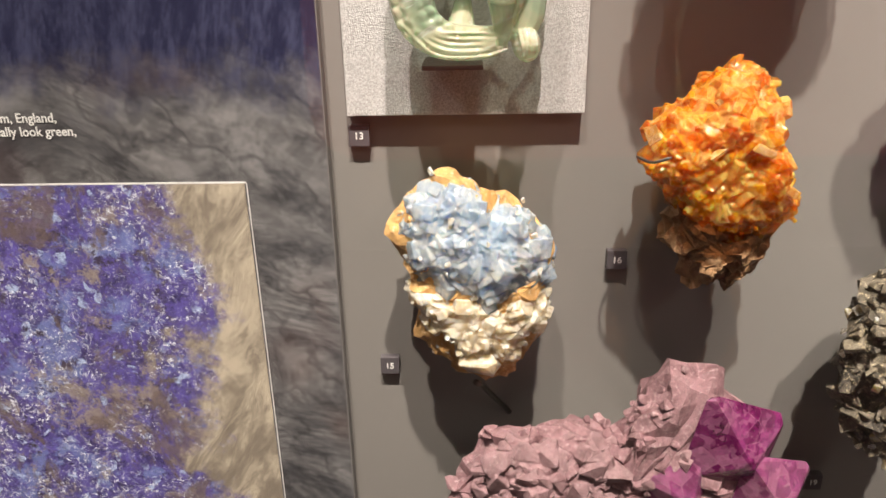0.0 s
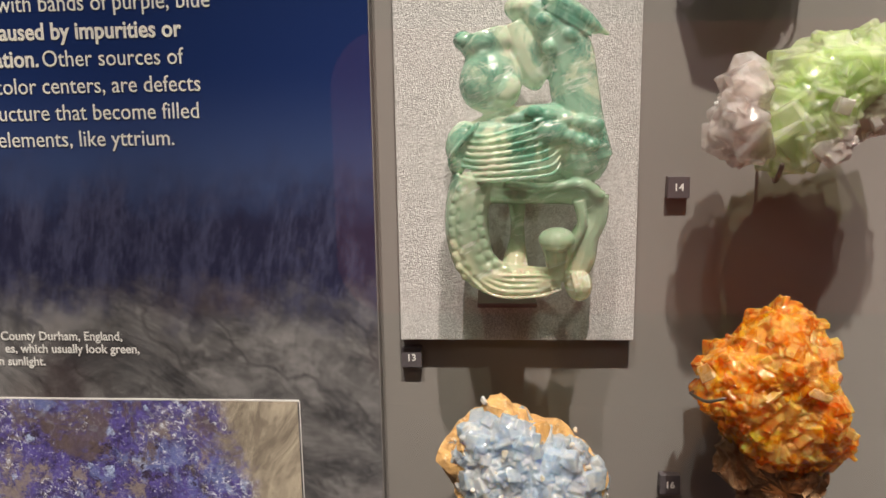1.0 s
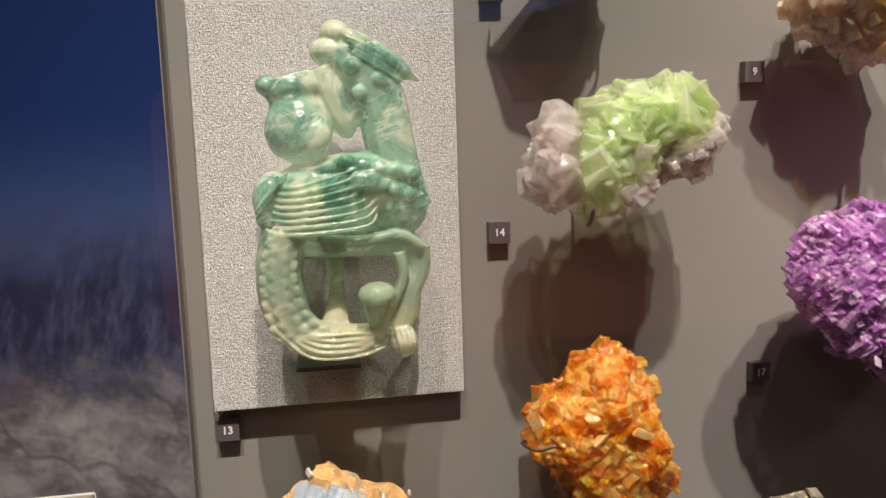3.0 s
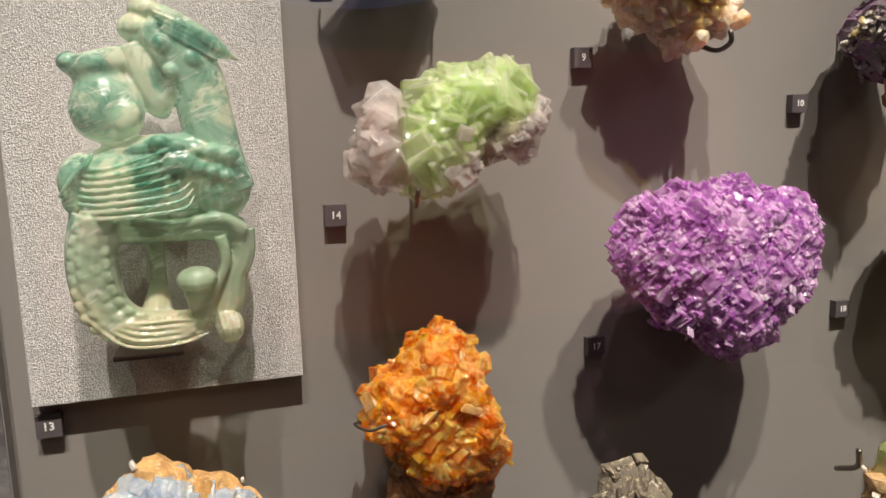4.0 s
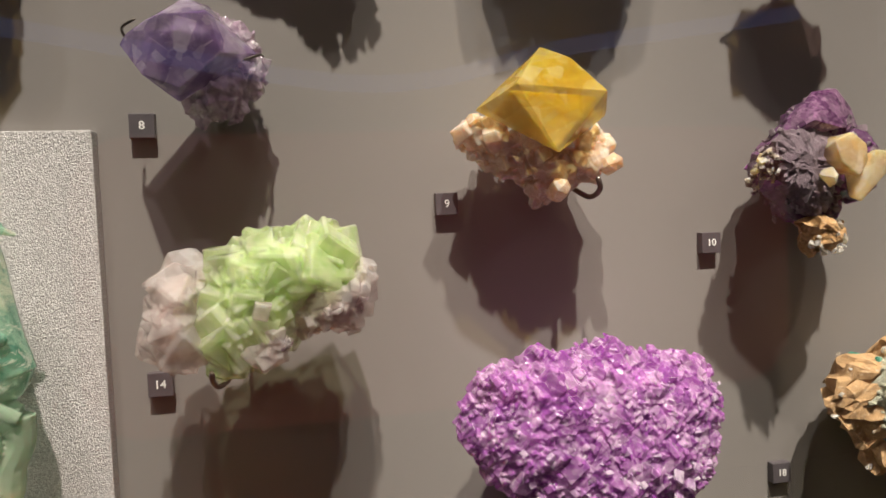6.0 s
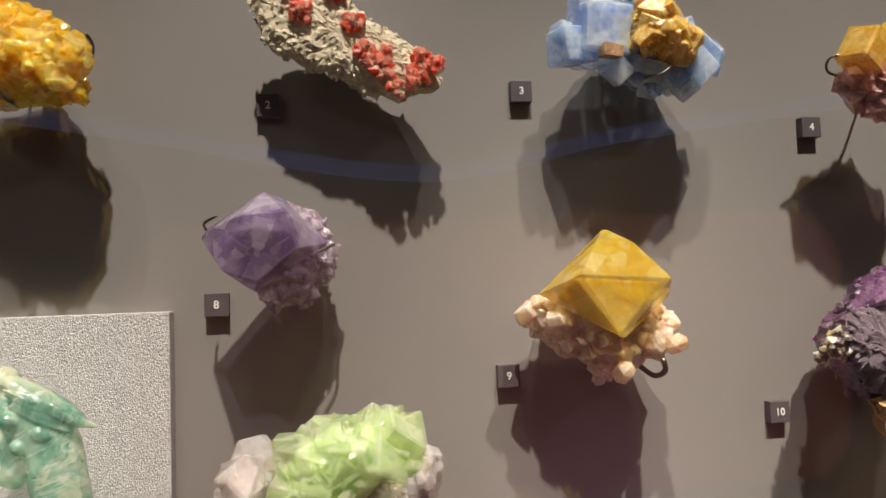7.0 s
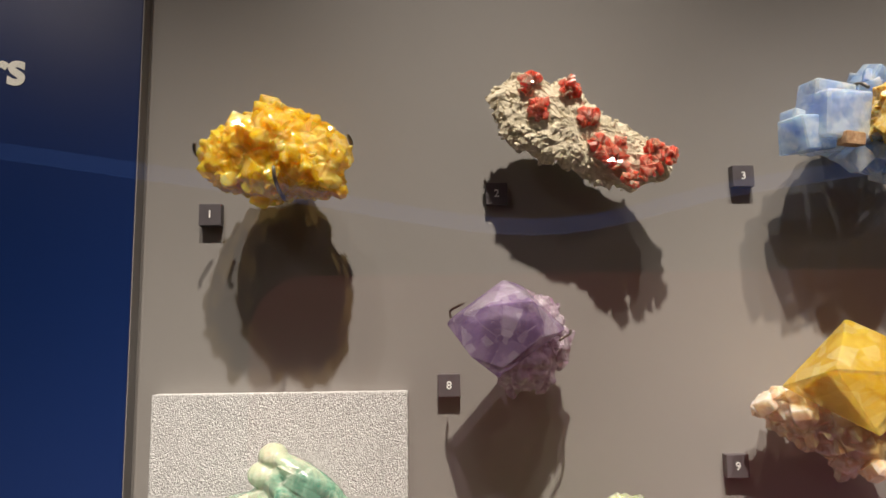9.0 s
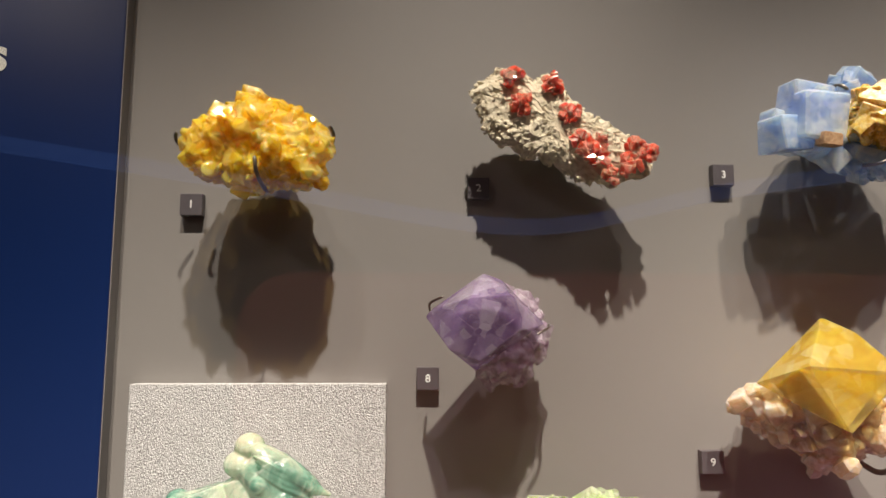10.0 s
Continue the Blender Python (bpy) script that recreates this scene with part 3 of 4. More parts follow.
    def pin(self, x, z, y_end, r=1.1):
        """A steel rod from the wall to the specimen's back (mm)."""
        bm = bmesh.new()
        tube(bm, [(x / 1000 - self.cx, 0.001, z / 1000 - self.cz), (x / 1000 - self.cx, y_end / 1000, z / 1000 - self.cz)], r / 1000, 10)
        return part("mount_pin", bm, STEEL, self.root, "dull steel mounting pin", True)

    def claw(self, points, r=1.2):
        """A bent wire claw through points (x, y, z in mm)."""
        pts = curve_points(points, 5)
        bm = bmesh.new()
        tube(bm, [(p[0] / 1000 - self.cx, p[1] / 1000, p[2] / 1000 - self.cz) for p in pts], [r / 1000] * (len(pts) - 1) + [r / 1600], 8)
        return part("wire_claw", bm, STEEL, self.root, "bent steel wire claw", True)


def lettering(text, x, z, y, size, parent, mat=WHITE, align="RIGHT", bold=0.0, wide=1.0, name="printed_text"):
    cu = bpy.data.curves.new(name, "FONT")
    cu.body, cu.size, cu.align_x = text, size, align
    cu.offset, cu.extrude, cu.resolution_u = bold, 0.00015, 3
    tmp = new(name, cu)
    me = bpy.data.meshes.new_from_object(tmp.evaluated_get(bpy.context.evaluated_depsgraph_get()))
    bpy.data.objects.remove(tmp)
    me.materials.append(mat)
    ob = new(name, me)
    ob.matrix_world = pose(x, y, z, 90, 0, 0) @ Matrix.Diagonal((wide, 1, 1, 1))
    if parent:
        ob.parent = parent
        ob.matrix_parent_inverse = parent.matrix_world.inverted()
    return ob


def structure(name, bm, mat, label, category):
    ob = new(name, finish(bm, name, mat))
    return tagged(ob, label, category, kind="structure")


# ---- the case and the gallery round it ----
structure("wall_back", box(bmesh.new(), -1.3, 1.9, 0.0, 0.06, 0.62, 3.0), WALL, "warm grey painted back wall of the display case", "wall")
structure("wall_left", box(bmesh.new(), -1.36, -1.3, -0.43, 0.06, 0.62, 3.0), WALL, "warm grey painted end of the display case", "wall")
structure("wall_right", box(bmesh.new(), 1.9, 1.96, -0.43, 0.06, 0.62, 3.0), WALL, "warm grey painted end of the display case", "wall")
structure("case_floor", box(bmesh.new(), -1.36, 1.96, -0.43, 0.06, 0.56, 0.62), WALL, "warm grey painted floor of the display case", "floor")
structure("case_ceiling", box(bmesh.new(), -1.36, 1.96, -0.43, 0.06, 3.0, 3.06), DARKROOM, "dark top of the display case", "ceiling")
structure("floor", box(bmesh.new(), -3.2, 3.8, -4.2, 0.3, -0.06, 0.0), CARPET, "dark carpeted gallery floor", "floor")
structure("ceiling", box(bmesh.new(), -3.2, 3.8, -4.2, 0.3, 4.0, 4.06), DARKROOM, "dark gallery ceiling", "ceiling")
structure("wall_south", box(bmesh.new(), -3.2, 3.8, -4.26, -4.2, 0.0, 4.0), DARKROOM, "dark gallery wall", "wall")
structure("wall_west", box(bmesh.new(), -3.26, -3.2, -4.2, 0.3, 0.0, 4.0), DARKROOM, "dark gallery wall", "wall")
structure("wall_east", box(bmesh.new(), 3.8, 3.86, -4.2, 0.3, 0.0, 4.0), DARKROOM, "dark gallery wall", "wall")
structure("wall_north", box(bmesh.new(), -3.2, 3.8, 0.3, 0.36, 0.0, 4.0), DARKROOM, "dark gallery wall", "wall")


pane = structure("window_1", box(bmesh.new(), -1.3, 1.9, -0.436, -0.430, 0.62, 3.0), glass_mat(), "clear glass front of the display case", "window")
pane.visible_shadow = False


# ---- the far side of the gallery, dimly mirrored in the glass ----
def red_sign():
    """A large softly lit red board with rounded corners."""
    bm = box(bmesh.new(), -0.85, 3.1, -4.19, -4.14, 0.55, 2.06)
    edges = [e for e in bm.edges if abs(e.verts[0].co.y - e.verts[1].co.y) > 0.02]
    bmesh.ops.bevel(bm, geom=edges, offset=0.3, segments=8, affect="EDGES", profile=0.5)
    return tagged(new("lit_board", finish(bm, "lit_board", glow_mat("red_lit_board", (1.0, 0.20, 0.15), 0.20))), "large softly lit red exhibit board on the gallery wall", "sign")


def blue_cove():
    """A bent strip of blue light under the ceiling's edge."""
    bm = bmesh.new()
    run = curve_points([(-2.8, 2.85), (-0.9, 2.55), (0.65, 2.31), (1.8, 2.52), (3.2, 2.72)], 8)
    rows = [[bm.verts.new((p[0], y, p[1] + dz)) for y, dz in ((-4.12, -0.04), (-4.12, 0.04), (-4.19, 0.04), (-4.19, -0.04))] for p in run]
    for a, c in zip(rows, rows[1:]):
        for k in range(4):
            bm.faces.new((a[k], a[(k + 1) % 4], c[(k + 1) % 4], c[k]))
    bm.faces.new(rows[0])
    bm.faces.new(rows[-1])
    return tagged(new("light_strip", finish(bm, "light_strip", glow_mat("blue_light", (0.16, 0.34, 1.0), 0.30))), "bent blue light strip high on the gallery wall", "light")


red_sign()
blue_cove()

# ---- printed panel ----
panel = tagged(new("graphic_panel"), "tall printed panel, night blue over a rock photograph, with pale lettering", "information panel")
panel.location = (-0.36, 0, 1.4)
bpy.context.view_layer.update()
FACE = -0.012


def on_panel(name, bm, mat, label=""):
    bm.transform(Matrix.Translation((0.36, 0, -1.4)))
    return part(name, bm, mat, panel, label)


on_panel("backing_board", box(bmesh.new(), -0.78, -0.1030, FACE + 0.004, 0.0, 0.80, 2.10, 0.0008), WALL, "grey painted backing board")
on_panel("print_board", box(bmesh.new(), -0.78, -0.1000, FACE, FACE + 0.0035, 0.80, 2.10, 0.0006), PRINT, "night blue print with a rock photograph")
on_panel("print_edge", box(bmesh.new(), -0.0999, -0.0992, FACE + 0.0004, 0.0, 0.80, 2.10), EDGE, "grey edge strip")
on_panel("inset_photograph", box(bmesh.new(), -0.62, -0.1617, FACE - 0.0008, FACE - 0.0001, 0.98, 1.3533), PHOTO, "photograph of violet crystals on brown rock")
on_panel("photograph_border", box(bmesh.new(), -0.62, -0.1604, FACE - 0.0009, FACE - 0.0001, 1.3534, 1.3546), WHITE, "thin white line")
on_panel("photograph_border", box(bmesh.new(), -0.1598, -0.1604, FACE - 0.0009, FACE - 0.0001, 0.98, 1.3534), WHITE, "thin white line")

TX = FACE - 0.0004
SIZE = 0.0160
for words, x, z, heavy in (("hydrothermal", -0.2340, 1.6678, 0), ("colors, including the", -0.224, 1.6508, 0), ("with bands of purple, blue", -0.2074, 1.6314, 0),
                           ("caused by impurities or", -0.2292, 1.6127, 1), ("Other sources of", -0.2292, 1.5943, 0),
                           ("color centers, are defects", -0.2177, 1.5759, 0), ("structure that become filled", -0.2198, 1.5574, 0),
                           ("elements, like yttrium.", -0.2391, 1.539, 0)):
    lettering(words, x, z + 0.0034, TX, SIZE, panel, CREAM_INK, bold=0.00035 if heavy else 0.0, wide=0.90)
lettering("ation.", -0.3324, 1.5979, TX, SIZE, panel, CREAM_INK, bold=0.00035, wide=0.90)
for words, x, z in (("County Durham, England,", -0.2909, 1.3963), ("es, which usually look green,", -0.2785, 1.3865), ("in sunlight.", -0.3521, 1.3766)):
    lettering(words, x, z + 0.0034, TX, 0.0096, panel, WHITE, bold=0.00015, wide=0.94)
lettering("ors", -0.1775, 1.8758, TX, 0.034, panel, CREAM_INK, bold=0.0010)


# ---- number tags ----
def number_tag(number, x, z):
    """A small square plastic block; x, z is its upper left corner."""
    w, d = 0.0150, 0.0070
    tag = tagged(new("number_tag"), "small dark plastic square tag with a white number", "label", "number tags on the wall")
    tag.location = (x + w / 2, 0, z - w / 2)
    bpy.context.view_layer.update()
    part("block", box(bmesh.new(), -w / 2, w / 2, -d, 0, -w / 2, w / 2, 0.0005), TAG, tag)
    lettering(number, x + w / 2, z - w / 2 - 0.0022, -d - 0.0002, 0.0072, tag, WHITE, "CENTER", bold=0.00012, name="printed_number")
    return tag


for number, x, z in (("1", -0.0587, 1.7922), ("2", 0.1362, 1.8047), ("3", 0.3071, 1.8154), ("4", 0.5252, 1.7901), ("8", 0.1017, 1.6759),
                     ("9", 0.2901, 1.6211), ("10", 0.4857, 1.5856), ("13", -0.0841, 1.3932), ("14", 0.1033, 1.5159), ("15", -0.0706, 1.2053),
                     ("16", 0.1054, 1.2964), ("17", 0.3004, 1.4021), ("18", 0.5402, 1.4089), ("19", 0.2841, 1.0919)):
    number_tag(number, x, z)

# ---- the mounted carving ----
mount_plate = tagged(new("mounting_plate", finish(box(bmesh.new(), -0.0832, 0.0820, -0.0130, 0.0, 1.4012, 1.6655, 0.0008), "mounting_plate", PLATE)),
                     "light grey upright board covered with pebbled cloth", "display board")


def carving():
    bm = bmesh.new()
    Y = -55

    def stroke(pts, sides=12, flat=1.0):
        c = curve_points(pts, 6)
        tube(bm, [(p[0] / 1000, p[1] / 1000, p[2] / 1000) for p in c], [max(p[3], 0.6) / 1000 for p in c], sides, flat)

    def lump(x, z, rx, rz, ry=14, y=Y, turn=0):
        ball(bm, x / 1000, y / 1000, z / 1000, rx / 1000, ry / 1000, rz / 1000, turn)

    # long neck bent over, and the head with its crest
    stroke([(42, Y, 1530, 16), (37, Y, 1552, 15), (33, Y, 1575, 15), (29, Y, 1596, 15), (18, Y, 1613, 15), (5, Y, 1623, 10)])
    lump(8, 1590, 16, 12, 6, Y + 8)
    lump(5, 1632, 9, 8, 9)
    lump(0, 1622, 10, 8, 10)
    lump(20, 1614, 19, 15, 13, Y, 35)
    lump(27, 1620, 26, 7, 10, Y - 5, 33)
    stroke([(24, Y - 9, 1619, 4), (40, Y - 7, 1611, 3.5), (53, Y - 3, 1605, 1.2)])
    for k in range(4):
        stroke([(10 + k, Y - 14, 1629 - k * 3, 0.8), (24 + k, Y - 15, 1622 - k * 3.5, 1.1), (42, Y - 9, 1611 - k * 2.5, 0.8)], 6)
    lump(13, 1612, 5, 5, 6, Y - 13)
    lump(17, 1598, 5, 5, 6, Y - 10)
    lump(28, 1604, 7, 5, 6, Y - 11, 40)
    # stem and the round cup with its lip
    lump(4, 1594, 13, 19, 10, Y + 3, -18)
    stroke([(-4, Y, 1614, 7), (2, Y + 2, 1600, 11), (10, Y + 3, 1584, 11), (16, Y + 3, 1580, 7)])
    stroke([(-34, Y - 2, 1602, 6), (-24, Y - 2, 1600, 8), (-12, Y, 1602, 6), (0, Y, 1607, 5)])
    stroke([(-15, Y, 1560, 7), (-16, Y, 1567, 16), (-18, Y - 1, 1578, 19.5), (-19, Y - 1, 1588, 17), (-20, Y - 1, 1595, 14), (-21, Y - 1, 1601, 16), (-23, Y - 1, 1608, 14)], 20, 0.9)
    lump(-34, 1603, 7, 6, 9, Y - 3, 15)
    lump(-8, 1574, 8, 9, 5, Y - 14, 30)
    # broad body, breast and folded wing
    lump(5, 1541, 49, 21, 17)
    lump(38, 1536, 18, 22, 18)
    lump(10, 1557, 38, 8, 15, Y, -4)
    lump(18, 1547, 12, 9, 8, Y - 14)
    lump(-36, 1542, 10, 14, 14, Y - 2, 20)
    lump(-39, 1530, 6, 8, 9, Y - 4)
    for k in range(8):
        z = 1554 - k * 4.2
        stroke([(-40 + k * 0.8, Y - 10, z - 5, 1.2), (-22, Y - 18, z - 8 + k * 0.4, 1.5), (2 + k * 2, Y - 19, z - 2, 1.2), (24, Y - 16, z + 5, 0.8)], 6)
    for k in range(6):
        stroke([(-44 + k * 2.6, Y - 12, 1532 + k * 4, 1.2), (-38 + k * 2, Y - 17, 1540 + k * 2, 1.5), (-30 + k, Y - 16, 1550 + k, 1)], 6)
    for k in range(5):
        lump(8 + k * 9, 1559 - k * 1.8, 6, 4.5, 4, Y - 15)
        lump(14 + k * 7, 1550 - k * 2.5, 5, 4, 4, Y - 17)
    stroke([(30, Y - 15, 1548, 2), (44, Y - 14, 1540, 2.5), (50, Y - 9, 1526, 2)])
    # tail that sweeps round a window, with scales
    ring = [(-28, Y, 1520, 15), (-33, Y, 1502, 14), (-33, Y, 1484, 14), (-28, Y, 1466, 13), (-14, Y, 1455, 11.5), (4, Y, 1453, 10.5), (20, Y - 2, 1454, 9)]
    stroke(ring, 14, 1.2)
    for k, p in enumerate(curve_points(ring, 5)):
        for j in (-1.5, -0.5, 0.5, 1.5):
            lump(p[0] + j * 5.2, p[2] + j * 2.5 + (2 if k % 2 else 0), 3.6, 3.6, 2.6, Y - p[3] * 1.1 + abs(j) * 2 + 0.3)
    for k in range(5):
        stroke([(-38 + k * 4, Y - 13, 1466 - k * 1.5, 1), (-18 + k * 3, Y - 14, 1448 + k * 3, 1.1), (10, Y - 12, 1446 + k * 3.4, 1), (26, Y - 9, 1450 + k * 2, 0.8)], 6)
    stroke([(-30, Y, 1516, 12), (-6, Y, 1512, 9), (14, Y, 1512, 9), (34, Y, 1512, 10), (46, Y, 1506, 9)])
    stroke([(-10, Y - 10, 1518, 3), (14, Y - 12, 1514, 3), (36, Y - 11, 1516, 4), (50, Y - 8, 1508, 4)])
    stroke([(46, Y, 1508, 10), (47, Y, 1494, 8), (41, Y, 1482, 9), (39, Y, 1468, 9), (34, Y, 1458, 8)])
    stroke([(36, Y - 8, 1506, 4), (38, Y - 9, 1490, 3), (30, Y - 8, 1472, 3), (22, Y - 6, 1458, 3)])
    lump(37, 1452, 9, 11, 8, Y - 3, -15)
    for k in range(4):
        stroke([(32 + k * 3, Y - 9, 1461, 1), (34 + k * 3, Y - 12, 1452, 1.2), (35 + k * 2, Y - 9, 1444, 0.8)], 6)
    lump(22, 1483, 11.5, 7.5, 10, Y - 16)
    for k in range(4):
        stroke([(15 + k * 4.5, Y - 13, 1479, 2.2), (18 + k * 3, Y - 11, 1466, 2), (20 + k * 2, Y - 9, 1456, 1.6)], 6)
    # inner stem behind the window
    stroke([(-2, Y + 12, 1512, 8), (-1, Y + 12, 1496, 5), (-1, Y + 12, 1480, 5), (-3, Y + 8, 1458, 10)])
    ob = new("stone_carving", finish(bm, "stone_carving", JADE, True))
    tagged(ob, "carved green and cream stone ornament with an openwork tail", "carving")
    melt = ob.modifiers.new("melt", "REMESH")
    melt.mode, melt.voxel_size, melt.use_smooth_shade = "VOXEL", 0.0008, True
    soft = ob.modifiers.new("soft", "SMOOTH")
    soft.factor, soft.iterations = 0.5, 1
    return ob


carving()
bm = box(bmesh.new(), -0.027, 0.011, -0.062, -0.0047, 1.4375, 1.4405, 0.0006)
tagged(new("carving_shelf", finish(bm, "carving_shelf", STEEL)), "thin bronze bracket under the carving", "bracket")

# ---- minerals ----
# amber cluster
s = Specimen("amber_fluorite", "bright amber yellow crystal cluster held by wire claws", [(-44, 1818), (-34, 1829), (-26, 1830), (-13, 1842), (-4, 1849), (7, 1846), (16, 1845), (25, 1836), (34, 1832), (42, 1825), (51, 1810), (49, 1798), (47, 1786), (26, 1788), (16, 1789), (2, 1784), (-10, 1785), (-22, 1790), (-34, 1795), (-43, 1804)], -0.054, 11)
s.mass(AMBER, 0.020, 0.036, [([chip_crystal, octa_crystal, chip_crystal], 260, 0.008, 0.017, 1.00, 45, 0.18, None), ([chip_crystal, octa_crystal], 120, 0.003, 0.007, 0.88, 45, 0.2, None)])
s.grow([chip_crystal, cube_crystal], [AMBER], 40, 0.005, 0.009, 0.62, 50, spacing=0.4)
s.one(plate_crystal, AMBER, -14, 1829, -70, (16, 12, 10), (70, 20, 10), label="pale cleaved face")
s.pin(0, 1832, -45)
s.claw([(8, -45, 1786), (9, -66, 1786), (8, -77, 1792), (7, -78, 1800)])
s.claw([(46, -40, 1815), (49, -48, 1821), (47, -54, 1826)])
s.claw([(-44, -36, 1812), (-49, -46, 1817), (-48, -52, 1822)])

# sandy slab with coral crystals
s = Specimen("coral_fluorite_on_matrix", "sandy grey rock slab studded with coral red crystals", [(137, 1858), (142, 1862), (149, 1864), (153, 1870), (158, 1868), (169, 1868), (177, 1862), (188, 1866), (195, 1859), (206, 1846), (213, 1840), (227, 1833), (238, 1825), (249, 1818), (254, 1808), (251, 1799), (239, 1796), (228, 1792), (217, 1794), (208, 1796), (194, 1805), (183, 1810), (173, 1813), (162, 1818), (152, 1821), (147, 1827), (142, 1838)], -0.038, 12)
s.body(SANDY, 0.010, 0.020, 0.0013, 0.0018, scale=140, count=96, label="sandy grey matrix")
s.grow([chip_crystal], [SANDY], 1100, 0.0015, 0.0050, 0.98, 40, spacing=0.25, name="sandy_grain_crust", joined=True)
for x, z, r in ((162, 1861, 8), (168, 1844, 8.5), (189, 1857, 8), (200, 1838, 8), (207, 1818, 9), (213, 1810, 10), (219, 1820, 5), (240, 1817, 7), (248, 1811, 8), (236, 1803, 9), (224, 1796, 7)):
    for k in range(16):
        a, d = s.rng.uniform(0, 6.28), r * 0.75 * math.sqrt(s.rng.random())
        s.one(chip_crystal, CORAL, x + d * math.cos(a), z + d * math.sin(a), -47 - 5 * (1 - d / r), r * s.rng.uniform(0.6, 1.05), seed=k)
s.pin(188, 1822, -30)

# pale blue cubes with a golden crystal
s = Specimen("blue_fluorite_with_gold", "pale blue glassy cubes round a golden crystal", [(323, 1833), (335, 1844), (344, 1856), (373, 1860), (378, 1871), (387, 1873), (398, 1860), (411, 1847), (425, 1836), (433, 1837), (444, 1824), (435, 1811), (426, 1799), (412, 1803), (402, 1798), (395, 1807), (381, 1808), (367, 1803), (356, 1811), (335, 1811), (322, 1820)], -0.045, 13)
s.body(ICE_BLUE, 0.010, 0.034, 0.002, shrink=0.84)
for x, z, y, size, turn in ((355, 1834, -54, (34, 26, 30), (8, 4, 12)), (337, 1824, -50, (24, 22, 22), (5, -6, 18)), (352, 1848, -48, (28, 22, 20), (6, 6, 10)),
                            (333, 1835, -44, (12, 14, 12), (4, 4, 20)), (384, 1858, -48, (18, 18, 20), (30, 25, 20)), (394, 1855, -44, (14, 14, 14), (40, 30, 10)),
                            (425, 1824, -48, (22, 20, 18), (30, 40, 10)), (418, 1812, -50, (22, 20, 20), (10, 45, 10)), (404, 1806, -54, (12, 12, 12), (20, 45, 20)),
                            (384, 1811, -56, (22, 14, 10), (30, 10, 10)), (366, 1808, -52, (14, 14, 14), (20, 45, 10)), (376, 1806, -50, (12, 12, 10), (20, 45, 10)),
                            (410, 1842, -46, (12, 10, 10), (20, 30, 40))):
    s.one(cube_crystal, ICE_BLUE, x, z, y, size, turn, "cube_crystal")
s.grow([octa_crystal, cube_crystal], [ICE_BLUE], 70, 0.007, 0.016, 0.40, 40, spacing=0.45, zone=lambda x, z, y: x > 372, name="small_cube")
s.mass(GOLD, 0.014, 0.008, [([octa_crystal, chip_crystal, cube_crystal], 160, 0.004, 0.014, 0.75, 50, 0.2, None)], label="golden crystal mass", name="golden_crystal",
       outline=[(368, 1832), (375, 1845), (386, 1852), (397, 1845), (416, 1826), (418, 1819), (407, 1811), (388, 1817), (373, 1822)], mid_y=-0.060)
s.one(octa_crystal, GOLD, 386, 1838, -70, (26, 16, 28), (12, 12, 8), "golden_crystal", "golden calcite crystal")
s.one(cube_crystal, BROWN, 357, 1817, -64, (13, 8, 8), (6, 4, 10), "brown_inclusion", "square brown inclusion")
s.pin(372, 1844, -36)
s.claw([(376, -40, 1806), (386, -62, 1802), (393, -66, 1805), (396, -64, 1810)])
s.claw([(365, -40, 1856), (370, -56, 1855), (374, -60, 1851)])

# pink and yellow specimen
s = Specimen("pink_and_yellow_fluorite", "yellow and dusty pink crystal cluster on a steel arm", [(521, 1820), (546, 1836), (575, 1840), (600, 1815), (590, 1786), (560, 1776), (540, 1783), (531, 1789), (523, 1806)], -0.055, 14)
s.body(PINK, 0.012, 0.014, 0.003, shrink=0.82)
s.one(cube_crystal, SULPHUR, 536, 1819, -62, (28, 24, 26), (10, 30, 20))
s.one(cube_crystal, SULPHUR, 562, 1822, -60, (26, 24, 26), (20, 20, 40))
s.grow([chip_crystal, cube_crystal], [PINK], 70, 0.008, 0.018, 0.3, 50, zone=lambda x, z, y: z < 1806 or z > 1834, spacing=0.4)
s.claw([(582, -2, 1812), (556, -36, 1812), (524, -46, 1809), (513, -52, 1812), (514, -56, 1818), (524, -60, 1819)], 0.9)

# violet octahedron
s = Specimen("violet_fluorite", "large glassy violet octahedron with a crust of small crystals", [(105, 1708), (108, 1716), (120, 1718), (130, 1727), (146, 1738), (154, 1735), (163, 1729), (175, 1724), (180, 1715), (185, 1703), (185, 1686), (175, 1679), (172, 1671), (160, 1664), (155, 1662), (146, 1666), (135, 1673), (125, 1679), (119, 1688)], -0.040, 15)
s.mass(PALE_VIOLET, 0.008, 0.018, [([chip_crystal, plate_crystal, octa_crystal], 200, 0.004, 0.012, 0.80, 50, 0.2, None)], label="crust of small violet crystals", mid_y=-0.036,
       outline=[(152, 1733), (163, 1729), (175, 1724), (180, 1715), (185, 1703), (185, 1686), (175, 1679), (172, 1671), (155, 1662), (146, 1666), (136, 1676), (150, 1690), (160, 1710)])


